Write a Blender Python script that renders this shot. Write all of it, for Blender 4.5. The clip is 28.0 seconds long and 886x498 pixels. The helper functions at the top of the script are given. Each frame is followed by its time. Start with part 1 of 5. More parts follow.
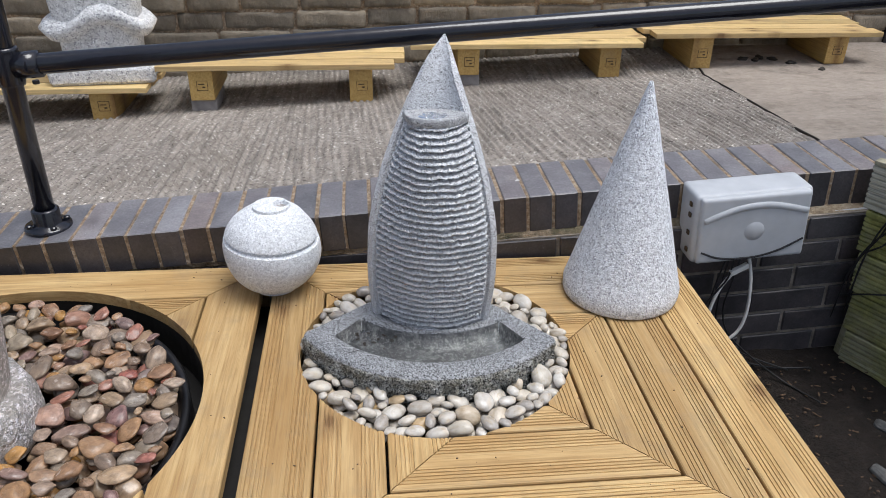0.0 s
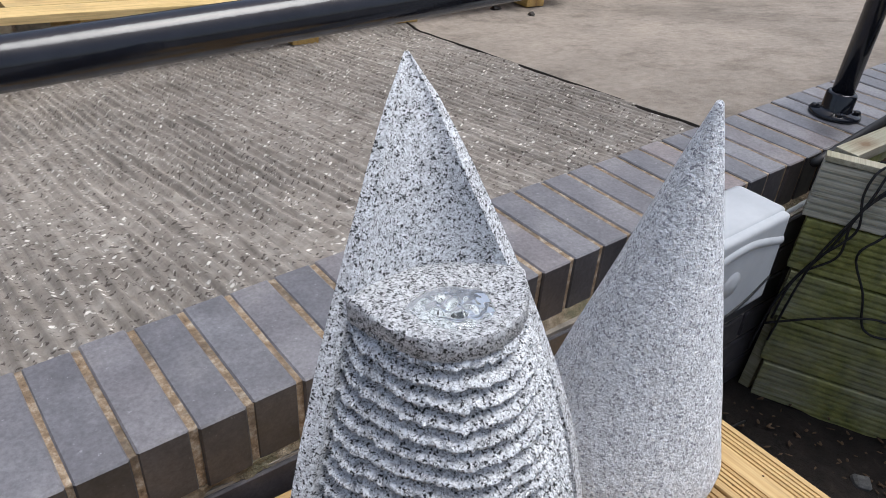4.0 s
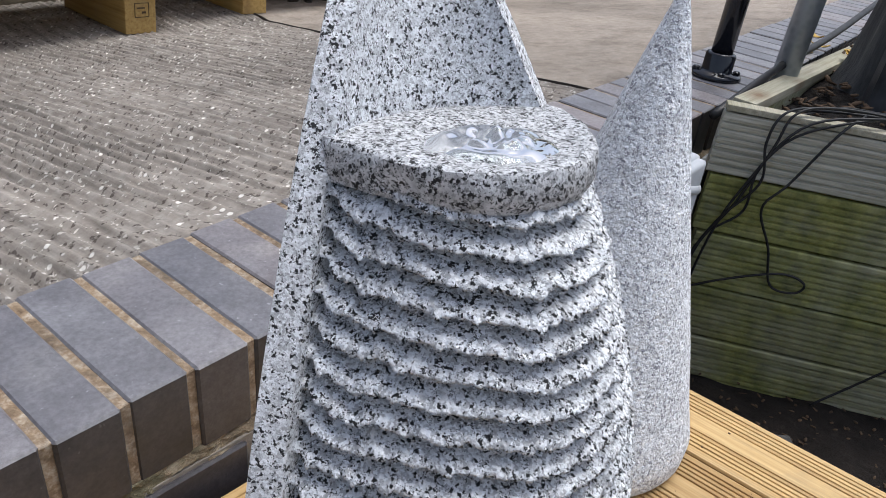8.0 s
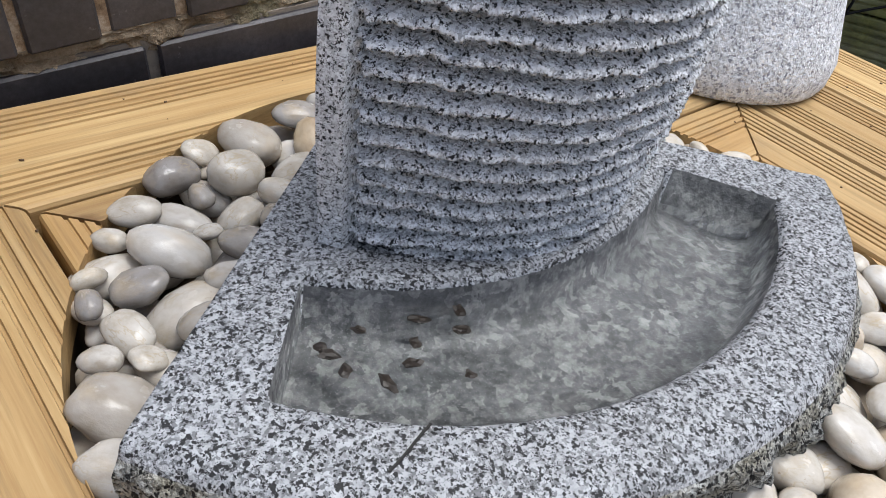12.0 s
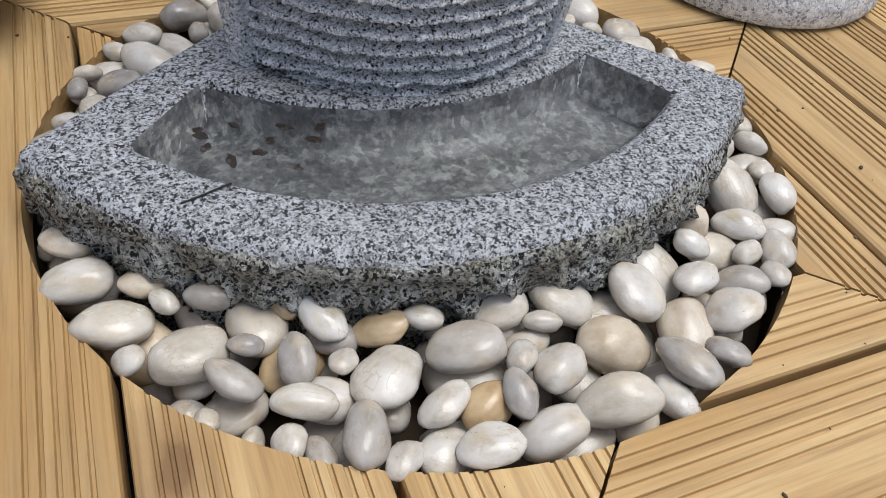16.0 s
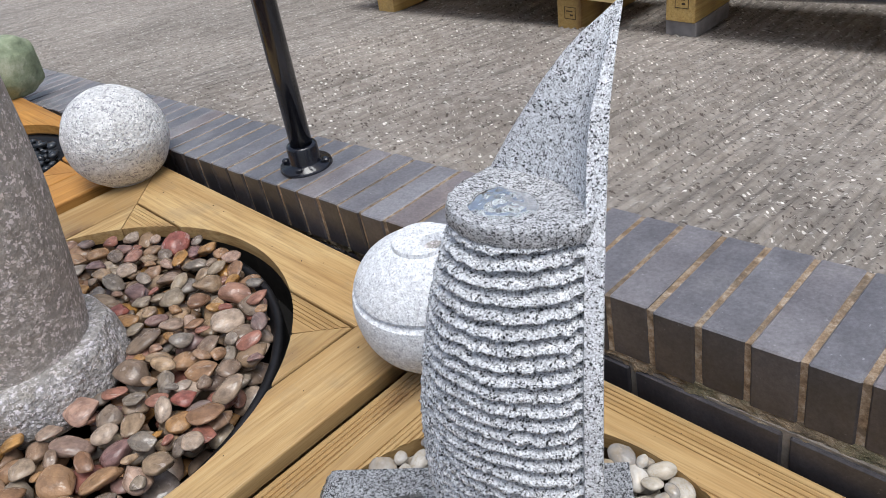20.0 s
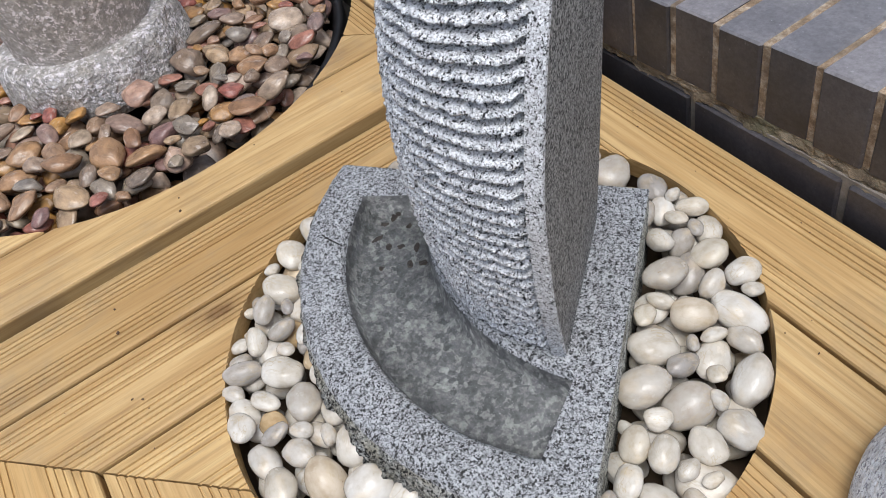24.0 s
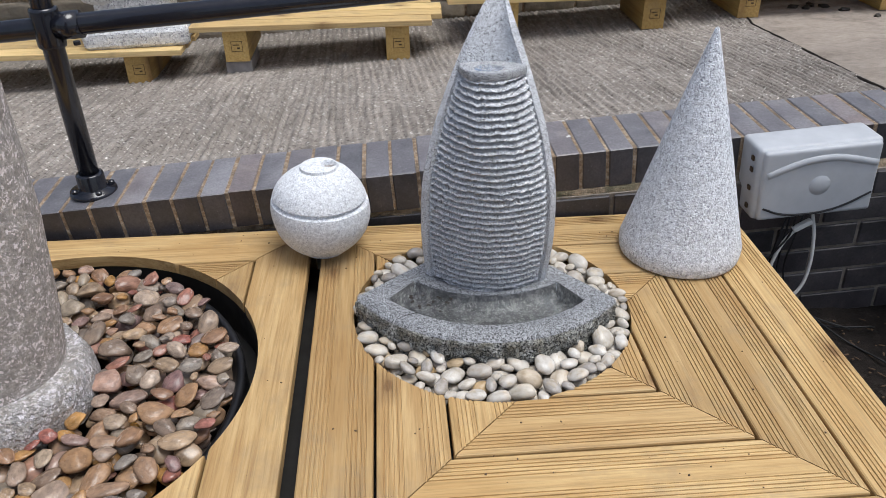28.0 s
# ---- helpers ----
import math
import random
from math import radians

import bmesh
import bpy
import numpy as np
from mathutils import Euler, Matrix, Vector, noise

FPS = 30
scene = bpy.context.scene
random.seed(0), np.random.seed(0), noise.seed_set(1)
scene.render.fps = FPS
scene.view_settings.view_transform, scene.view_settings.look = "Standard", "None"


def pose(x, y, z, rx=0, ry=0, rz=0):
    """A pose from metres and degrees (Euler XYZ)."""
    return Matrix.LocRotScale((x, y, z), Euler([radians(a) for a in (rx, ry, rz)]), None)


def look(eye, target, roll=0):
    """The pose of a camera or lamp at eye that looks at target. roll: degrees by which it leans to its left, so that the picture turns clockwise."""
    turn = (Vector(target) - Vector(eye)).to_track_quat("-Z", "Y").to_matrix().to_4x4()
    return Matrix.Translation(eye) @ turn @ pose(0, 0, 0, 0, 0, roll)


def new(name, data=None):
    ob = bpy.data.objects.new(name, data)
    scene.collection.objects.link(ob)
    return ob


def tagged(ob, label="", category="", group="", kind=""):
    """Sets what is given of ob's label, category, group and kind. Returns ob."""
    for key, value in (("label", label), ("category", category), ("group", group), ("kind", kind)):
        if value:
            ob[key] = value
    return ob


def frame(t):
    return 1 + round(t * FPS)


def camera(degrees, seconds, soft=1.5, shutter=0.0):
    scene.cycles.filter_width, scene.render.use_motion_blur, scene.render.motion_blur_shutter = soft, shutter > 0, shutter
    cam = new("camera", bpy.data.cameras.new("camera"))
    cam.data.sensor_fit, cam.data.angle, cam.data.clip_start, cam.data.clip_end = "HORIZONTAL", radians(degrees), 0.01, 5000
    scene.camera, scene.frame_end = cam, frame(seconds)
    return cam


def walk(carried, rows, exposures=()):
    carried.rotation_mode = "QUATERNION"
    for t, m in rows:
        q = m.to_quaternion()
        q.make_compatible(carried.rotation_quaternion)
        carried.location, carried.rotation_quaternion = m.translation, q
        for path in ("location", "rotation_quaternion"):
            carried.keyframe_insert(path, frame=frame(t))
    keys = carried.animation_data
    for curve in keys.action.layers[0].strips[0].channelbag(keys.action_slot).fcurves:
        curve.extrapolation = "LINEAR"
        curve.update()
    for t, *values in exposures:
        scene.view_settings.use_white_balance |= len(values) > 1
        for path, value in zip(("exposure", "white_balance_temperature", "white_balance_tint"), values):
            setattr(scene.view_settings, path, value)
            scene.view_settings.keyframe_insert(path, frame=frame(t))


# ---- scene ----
cam = camera(60.27, 28.0, soft=0.7)
PATH = [
    (0, (-0.157, -1.3164, 0.9901), (0.0286, 0.4248, 0.0237), 1.08),
    (0.5, (-0.1142, -1.1755, 0.981), (0.0671, 0.5455, -0.0215), 1.12),
    (1, (-0.1387, -1.0427, 0.9682), (0.0685, 0.655, -0.0686), 1.28),
    (1.5, (-0.2144, -0.8785, 0.9674), (0.0656, 0.7921, -0.096), 1.68),
    (2, (-0.2413, -0.7337, 0.9479), (0.1584, 0.9033, -0.1292), 2.28),
    (2.5, (-0.2374, -0.5596, 0.9259), (0.3176, 1.0244, -0.1618), 3.25),
    (3, (-0.257, -0.4242, 0.8988), (0.484, 1.0858, -0.1831), 4.53),
    (3.5, (-0.2997, -0.2807, 0.8477), (0.6481, 1.121, -0.2185), 6.13),
    (4, (-0.311, -0.1925, 0.7874), (0.8251, 1.088, -0.2469), 7.20),
    (4.5, (-0.3044, -0.1408, 0.7431), (0.9784, 1.0265, -0.2528), 7.89),
    (6.5, (-0.2862, -0.0455, 0.6924), (1.1944, 1.0045, -0.1475), 7.05),
    (7, (-0.286, -0.0439, 0.6752), (1.191, 1.0119, -0.1637), 7.45),
    (7.5, (-0.2906, -0.0483, 0.6385), (1.1719, 1.0039, -0.2296), 8.17),
    (8, (-0.2883, -0.0627, 0.6037), (1.1532, 0.9765, -0.314), 9.17),
    (8.5, (-0.284, -0.081, 0.5761), (1.1307, 0.9463, -0.3951), 10.07),
    (9, (-0.2897, -0.0968, 0.5449), (1.0938, 0.923, -0.4778), 10.93),
    (9.5, (-0.2909, -0.1181, 0.5188), (1.0571, 0.8985, -0.5533), 11.62),
    (10, (-0.2967, -0.1384, 0.4806), (1.0051, 0.893, -0.6336), 11.62),
    (10.5, (-0.2968, -0.1552, 0.4406), (0.9621, 0.8841, -0.7147), 11.59),
    (11, (-0.308, -0.169, 0.3969), (0.9126, 0.8766, -0.7935), 11.43),
    (11.5, (-0.3255, -0.1778, 0.3663), (0.8485, 0.8772, -0.8621), 11.12),
    (12, (-0.3544, -0.1872, 0.3412), (0.762, 0.8843, -0.9259), 10.54),
    (12.5, (-0.3845, -0.1952, 0.3226), (0.6696, 0.9078, -0.9706), 9.59),
    (14.5, (-0.2904, -0.3225, 0.3104), (0.5168, 0.9209, -1.0321), 6.44),
    (15, (-0.2525, -0.3444, 0.3234), (0.5124, 0.9034, -1.0397), 6.71),
    (15.5, (-0.2304, -0.3695, 0.3401), (0.4697, 0.8772, -1.0583), 6.94),
    (16, (-0.2202, -0.412, 0.3715), (0.4064, 0.8442, -1.053), 6.97),
    (16.5, (-0.2158, -0.4509, 0.4508), (0.3211, 0.8464, -0.9735), 6.28),
    (17, (-0.2376, -0.5207, 0.5598), (0.1844, 0.8467, -0.8374), 5.31),
    (17.5, (-0.2197, -0.6075, 0.6657), (0.0203, 0.8475, -0.6853), 3.06),
    (18, (-0.1008, -0.6558, 0.7112), (-0.1134, 0.8627, -0.5904), 0.34),
    (18.5, (0.0198, -0.6172, 0.7172), (-0.3218, 0.894, -0.5476), -2.89),
    (19, (0.1019, -0.4757, 0.7338), (-0.5645, 0.9489, -0.5018), -5.88),
    (19.5, (0.192, -0.3564, 0.7661), (-0.801, 0.926, -0.404), -8.19),
    (20, (0.3206, -0.2755, 0.8109), (-0.9221, 0.826, -0.3039), -9.10),
    (20.5, (0.3632, -0.2552, 0.8136), (-1.0643, 0.6799, -0.2293), -8.81),
    (22.5, (0.451, -0.0189, 0.7193), (-1.1801, 0.3722, -0.3699), -13.08),
    (23, (0.4623, -0.0321, 0.693), (-1.0922, 0.3372, -0.51), -14.52),
    (23.5, (0.4601, -0.0699, 0.6696), (-0.9824, 0.3069, -0.6635), -16.20),
    (24, (0.41, -0.1642, 0.6777), (-0.8133, 0.3384, -0.8226), -15.75),
    (24.5, (0.3022, -0.3338, 0.7056), (-0.6546, 0.4248, -0.8784), -11.06),
    (25, (0.2562, -0.457, 0.7436), (-0.4887, 0.5595, -0.8095), -6.84),
    (25.5, (0.2126, -0.605, 0.7737), (-0.3255, 0.6165, -0.7157), -4.14),
    (26, (0.0835, -0.7408, 0.8119), (-0.2683, 0.663, -0.5685), -2.49),
    (26.5, (-0.0569, -0.8875, 0.8418), (-0.2473, 0.6253, -0.4525), -1.88),
    (27, (-0.0637, -1.0487, 0.8746), (-0.1146, 0.5335, -0.3477), -1.24),
    (27.5, (-0.096, -1.181, 0.9141), (-0.055, 0.4635, -0.2234), -1.16),
    (28, (-0.2132, -1.2704, 0.9605), (-0.1006, 0.427, -0.0913), -0.81),
]
walk(cam, [(t, look(e, g, r)) for t, e, g, r in PATH], [(0, 0.62), (2, 0.59), (3, 0.50), (4, 0.60), (4.5, 0.64), (8, 0.72), (11, 0.84), (12.5, 0.82), (14.5, 0.62), (17, 0.54), (20, 0.58), (23, 0.72), (25, 0.56), (28, 0.58)])

# ---- world, sun, exposure ----
world = bpy.data.worlds.new("overcast_sky")
scene.world = world
world.use_nodes = True
wn = world.node_tree.nodes
sky = wn.new("ShaderNodeTexSky")
sky.sky_type = 'NISHITA'
sky.sun_disc = False
sky.sun_elevation = radians(74)
sky.sun_rotation = radians(107)
sky.air_density, sky.dust_density, sky.ozone_density = 1.0, 4.0, 1.0
wn["Background"].inputs[1].default_value = 0.105
soft_sky = wn.new("ShaderNodeHueSaturation")
soft_sky.inputs["Saturation"].default_value = 0.8
world.node_tree.links.new(sky.outputs[0], soft_sky.inputs["Color"])
world.node_tree.links.new(soft_sky.outputs[0], wn["Background"].inputs[0])
sun_data = bpy.data.lights.new("sun", 'SUN')
sun_data.energy, sun_data.angle, sun_data.color = 1.5, radians(35), (0.92, 0.97, 1.0)
sun = new("sun", sun_data)
sun.matrix_world = look((0.8, -0.25, 3.0), (0, 0, 0))

# ---- materials ----


def mat(name, build, rough=0.8, metal=0.0, spec=0.4):
    """A node material: build(nodes helper) sets colour and relief."""
    m = bpy.data.materials.new(name)
    m.use_nodes = True
    n = Nodes(m)
    n.bsdf.inputs["Roughness"].default_value = rough
    n.bsdf.inputs["Metallic"].default_value = metal
    n.bsdf.inputs["Specular IOR Level"].default_value = spec
    build(n)
    return m


class Nodes:
    def __init__(self, m):
        self.t = m.node_tree
        self.bsdf = self.t.nodes["Principled BSDF"]
        self.co = self.t.nodes.new("ShaderNodeTexCoord").outputs["Object"]

    def put(self, kind, **values):
        n = self.t.nodes.new(kind)
        for k, v in values.items():
            sock = n.inputs[int(k[1:])] if k[0] == "i" and k[1:].isdigit() else n.inputs[k.replace("_", " ")]
            self.link(v, sock)
        return n

    def link(self, v, sock):
        if isinstance(v, bpy.types.NodeSocket):
            self.t.links.new(v, sock)
        else:
            sock.default_value = v

    def stretch(self, scale, co=None, shift=None):
        n = self.put("ShaderNodeMapping", Vector=co or self.co, Scale=scale)
        if shift is not None:
            self.link(shift, n.inputs["Location"])
        return n.outputs[0]

    def noise(self, scale, detail=4, rough=0.55, co=None):
        return self.put("ShaderNodeTexNoise", Vector=co or self.co, Scale=scale, Detail=detail, Roughness=rough).outputs["Fac"]

    def voronoi(self, scale, co=None, feature='F1'):
        n = self.t.nodes.new("ShaderNodeTexVoronoi")
        n.feature = feature
        self.link(co or self.co, n.inputs["Vector"])
        n.inputs["Scale"].default_value = scale
        return n

    def ramp(self, fac, stops, smooth=False):
        n = self.put("ShaderNodeValToRGB", Fac=fac)
        r = n.color_ramp
        r.interpolation = 'EASE' if smooth else 'LINEAR'
        while len(r.elements) < len(stops):
            r.elements.new(0.5)
        for e, (p, c) in zip(r.elements, stops):
            e.position = p
            e.color = (*((c, c, c) if isinstance(c, (int, float)) else c), 1)
        return n.outputs[0]

    def mix(self, fac, a, b, mode='MIX'):
        n = self.t.nodes.new("ShaderNodeMix")
        n.data_type, n.blend_type = 'RGBA', mode
        self.link(fac, n.inputs["Factor"])
        for v, s in ((a, n.inputs[6]), (b, n.inputs[7])):
            self.link((*v, 1) if isinstance(v, tuple) and len(v) == 3 else v, s)
        return n.outputs[2]

    def math(self, op, a, b=0.0):
        n = self.t.nodes.new("ShaderNodeMath")
        n.operation = op
        self.link(a, n.inputs[0])
        self.link(b, n.inputs[1])
        return n.outputs[0]

    def random(self):
        return self.put("ShaderNodeObjectInfo").outputs["Random"]

    def island(self):
        return self.put("ShaderNodeNewGeometry").outputs["Random Per Island"]

    def color(self, c):
        self.link((*c, 1) if isinstance(c, tuple) else c, self.bsdf.inputs["Base Color"])

    def rough(self, r):
        self.link(r, self.bsdf.inputs["Roughness"])

    def bump(self, height, strength=0.4, distance=0.002):
        b = self.put("ShaderNodeBump", Height=height, Strength=strength, Distance=distance)
        prev = self.bsdf.inputs["Normal"].links
        if prev:
            self.t.links.new(prev[0].from_socket, b.inputs["Normal"])
        self.t.links.new(b.outputs[0], self.bsdf.inputs["Normal"])


def granite(pale, mid, dark, size, fleck=0.2, pit=0.5, tint=(1, 1, 1), grit=None, depth=0.0015, stain=0.0):
    """Speckled granite: ragged white and grey grains, clustered dark flecks, tooled pits, old stains."""
    def build(n):
        shake = n.put("ShaderNodeTexNoise", Vector=n.co, Scale=size * 1.3, Detail=2.0).outputs["Color"]
        amount = 1.5 / size
        ragged = n.put("ShaderNodeVectorMath", i0=n.co, i1=n.put("ShaderNodeMapping", Vector=shake, Scale=(amount, amount, amount)).outputs[0]).outputs[0]
        grain = n.put("ShaderNodeSeparateColor", Color=n.voronoi(size, ragged).outputs["Color"])
        base = n.ramp(grain.outputs[0], [(0.24, mid), (0.34, (2 * mid + pale) / 3), (0.52, (mid + 5 * pale) / 6), (0.9, pale)])
        cloud = n.ramp(n.noise(size * 0.2, 4, 0.65), [(0.3, 0.70), (0.70, 1.12)])
        base = n.mix(1.0, base, cloud, 'MULTIPLY')
        crowd = n.math('MULTIPLY', n.math('SUBTRACT', n.noise(size * 0.34, 2, 0.5), 0.5), 0.9)
        large = n.put("ShaderNodeSeparateColor", Color=n.voronoi(size * 0.92, n.stretch((1, 1, 1), ragged, (3.3, 1.7, 0.4))).outputs["Color"])
        small = n.put("ShaderNodeSeparateColor", Color=n.voronoi(size * 2.1, n.stretch((1, 1, 1), ragged, (0.3, 4.1, 1.9))).outputs["Color"])
        for cells, share in ((large, fleck), (small, fleck * 0.55)):
            spots = n.ramp(n.math('ADD', cells.outputs[1], crowd), [(share - 0.015, 1.0), (share + 0.02, 0.0)])
            base = n.mix(spots, base, (dark, dark, dark * 1.08))
        if stain:
            patch = n.ramp(n.noise(34, 5, 0.7), [(0.42, 0.0), (0.66, stain)])
            base = n.mix(patch, base, (0.42, 0.36, 0.22), 'MULTIPLY')
        n.color(n.mix(1.0, base, tint, 'MULTIPLY'))
        n.bump(n.noise(grit or size * 1.2, 3), pit, depth)
        n.bump(n.noise(60, 4), 0.3, 0.003)
    return build


GRANITE_DRY = mat("dry_sawn_pale_granite", granite(0.86, 0.50, 0.016, 880, 0.12, 0.45, (0.97, 0.99, 1.03)), 0.65)
GRANITE_DARK = mat("sawn_grey_granite", granite(0.66, 0.30, 0.014, 820, 0.15, 0.45, (0.97, 0.99, 1.03)), 0.6)
GRANITE_RIB = mat("chiselled_grey_granite", granite(0.90, 0.46, 0.012, 820, 0.12, 0.8, (0.97, 0.99, 1.03), 420, 0.003), 0.6)
GRANITE_ROUGH = mat("split_grey_granite", granite(0.50, 0.20, 0.012, 480, 0.20, 1.0, (0.98, 1.0, 0.96), 210, 0.006, 0.7), 0.75)
GRANITE_BASIN = mat("damp_sawn_granite", granite(0.46, 0.17, 0.010, 640, 0.18, 0.6, (0.96, 0.99, 1.04)), 0.5)
# Rougher granite for the back flanks; their shade is mixed into its darker tone.
GRANITE_BACK = mat("shaded_rough_granite_flank", granite(0.42, 0.16, 0.03, 700, 0.20, 0.9, (1.0, 0.99, 0.97)), 0.8)
GRANITE_PALE = mat("pale_bush_hammered_granite", granite(1.0, 0.78, 0.34, 460, 0.11, 1.0, (0.96, 0.99, 1.04), 250, 0.0042), 0.85)
GRANITE_BALL = mat("fine_pale_granite", granite(0.92, 0.76, 0.42, 620, 0.08, 0.9, (0.96, 0.99, 1.03), 280, 0.0022), 0.85)
GRANITE_WHITE = mat("whitish_granite", granite(0.84, 0.66, 0.32, 300, 0.08, 1.0, (1, 1, 1), 130, 0.007), 0.85)
GRANITE_PINK = mat("pinkish_grey_granite", granite(0.34, 0.47, 0.78, 230, 0.10, 0.7, (1.0, 0.91, 0.84), 170, 0.004, 0.25), 0.75)
GRANITE_COLLAR = mat("split_pale_granite_collar", granite(0.34, 0.50, 0.70, 220, 0.14, 1.0, (1.0, 0.95, 0.92), 130, 0.009, 0.45), 0.85)


def basin_floor(n):
    lump = n.put("ShaderNodeSeparateColor", Color=n.voronoi(150, n.put("ShaderNodeVectorMath", i0=n.co, i1=n.put("ShaderNodeMapping", Vector=n.put("ShaderNodeTexNoise", Vector=n.co, Scale=260.0, Detail=2.0).outputs["Color"], Scale=(0.008, 0.008, 0.008)).outputs[0]).outputs[0]).outputs["Color"]).outputs[0]
    col = n.ramp(n.math('ADD', n.math('MULTIPLY', lump, 0.26), n.math('MULTIPLY', n.noise(190, 5, 0.7), 0.74)), [(0.30, (0.045, 0.046, 0.047)), (0.5, (0.092, 0.093, 0.095)), (0.68, (0.20, 0.20, 0.195))])
    silt = n.ramp(n.noise(16, 4, 0.6), [(0.38, 0.6), (0.62, 1.1)])
    n.color(n.mix(1.0, col, silt, 'MULTIPLY'))
    n.bump(n.noise(70, 4), 0.5, 0.004)


GRANITE_WET = mat("silty_wet_basin_floor", basin_floor, 0.5)


def timber(colors, stain=0.5, along=0, grooves=False):
    """Decking timber with grain along one local axis."""
    def build(n):
        r = n.random()
        shift = n.put("ShaderNodeCombineXYZ", X=n.math('MULTIPLY', r, 13.0), Y=n.math('MULTIPLY', r, 7.0), Z=n.math('MULTIPLY', r, 3.0)).outputs[0]
        sc = [52.0, 52.0, 52.0]
        sc[along] = 1.8
        co = n.stretch(tuple(sc), None, shift)
        warp = n.put("ShaderNodeVectorMath", i0=co, i1=n.put("ShaderNodeVectorMath", i0=n.put("ShaderNodeTexNoise", Vector=co, Scale=0.12, Detail=2.0).outputs["Color"], i1=(6.0, 6.0, 6.0)).outputs[0]).outputs[0]
        g = n.noise(1.9, 7, 0.68, warp)
        fine = n.ramp(n.noise(5.0, 4, 0.6, co), [(0.34, 0.66), (0.5, 1.0)])
        wide = n.noise(1.1, 3, 0.5, n.stretch((2.2, 9, 9) if along == 0 else (9, 2.2, 9), None, shift))
        col = n.ramp(g, [(0.30, colors[0]), (0.48, colors[1]), (0.68, colors[2])])
        col = n.mix(n.math('MULTIPLY', n.ramp(wide, [(0.45, 0.0), (0.75, 1.0)]), stain), col, colors[3])
        col = n.mix(0.6, col, fine, 'MULTIPLY')
        shade = n.ramp(r, [(0.0, (0.80, 0.78, 0.74)), (0.5, (1.0, 0.98, 0.96)), (1.0, (1.15, 1.16, 1.14))])
        col = n.mix(1.0, col, shade, 'MULTIPLY')
        cells = n.voronoi(1.0, n.stretch((4.2, 8.5, 8.5) if along == 0 else (8.5, 4.2, 8.5), None, shift))
        cells.voronoi_dimensions = '2D'
        some = n.ramp(n.put("ShaderNodeSeparateColor", Color=cells.outputs["Color"]).outputs[0], [(0.60, 0.0), (0.62, 1.0)])
        blur = n.math('ADD', cells.outputs["Distance"], n.math('MULTIPLY', n.math('SUBTRACT', n.noise(45, 3), 0.5), 0.10))
        col = n.mix(n.math('MULTIPLY', n.ramp(blur, [(0.05, 0.85), (0.09, 0.5), (0.26, 0.0)]), some), col, (0.15, 0.075, 0.028))
        grime = n.ramp(n.noise(9, 5, 0.7, n.stretch((1, 1, 1), None, shift)), [(0.52, 0.0), (0.74, 0.45)])
        col = n.mix(grime, col, (0.25, 0.19, 0.12))
        n.color(col)
        n.bump(g, 0.35, 0.0014)
        n.rough(n.ramp(wide, [(0.2, 0.5), (0.8, 0.72)]))
    return build


PINE = [(0.31, 0.185, 0.075), (0.46, 0.305, 0.135), (0.57, 0.41, 0.205), (0.35, 0.20, 0.07)]
PINE_PALE = [(0.45, 0.30, 0.13), (0.62, 0.44, 0.21), (0.70, 0.53, 0.27), (0.5, 0.38, 0.14)]
PINE_ORANGE = [(0.36, 0.16, 0.035), (0.52, 0.25, 0.06), (0.62, 0.34, 0.10), (0.26, 0.11, 0.03)]
DECK_X = mat("pine_decking_along_x", timber(PINE, 0.75, 0))
DECK_Y = mat("pine_decking_along_y", timber(PINE, 0.75, 1))
DECK_OX = mat("orange_pine_decking_along_x", timber(PINE_ORANGE, 0.7, 0))
DECK_OY = mat("orange_pine_decking_along_y", timber(PINE_ORANGE, 0.7, 1))
BENCH_WOOD = mat("pale_treated_pine", timber(PINE_PALE, 0.3, 0))
LEG_WOOD = mat("treated_pine_bearer", timber([(0.34, 0.2, 0.06), (0.46, 0.3, 0.1), (0.54, 0.37, 0.14), (0.3, 0.19, 0.06)], 0.4, 1))


def mossy_timber(n):
    """Weathered grooved board: grey, with patches of olive and yellow algae."""
    timber([(0.19, 0.18, 0.13), (0.38, 0.365, 0.28), (0.56, 0.54, 0.45), (0.25, 0.24, 0.15)], 0.6, 1)(n)
    wood = n.bsdf.inputs["Base Color"].links[0].from_socket
    green = n.ramp(n.noise(2.6, 5, 0.65, n.put("ShaderNodeNewGeometry").outputs["Position"]), [(0.40, 0.25), (0.58, 0.92)])
    algae = n.ramp(n.noise(26, 6, 0.7), [(0.28, (0.07, 0.08, 0.02)), (0.52, (0.25, 0.255, 0.06)), (0.76, (0.50, 0.46, 0.15))])
    n.color(n.mix(green, wood, algae))
    n.bump(n.noise(70, 5, 0.7), 0.5, 0.003)


OLD_WOOD = mat("weathered_green_decking", mossy_timber, 0.85)
OLD_GREY = mat("weathered_grey_decking", timber([(0.22, 0.21, 0.16), (0.44, 0.43, 0.36), (0.62, 0.61, 0.54), (0.30, 0.30, 0.18)], 0.7, 1), 0.85)
OLD_CAP = mat("weathered_grey_cap_rail", timber([(0.26, 0.24, 0.18), (0.38, 0.36, 0.28), (0.5, 0.47, 0.38), (0.22, 0.22, 0.13)], 0.6, 0))


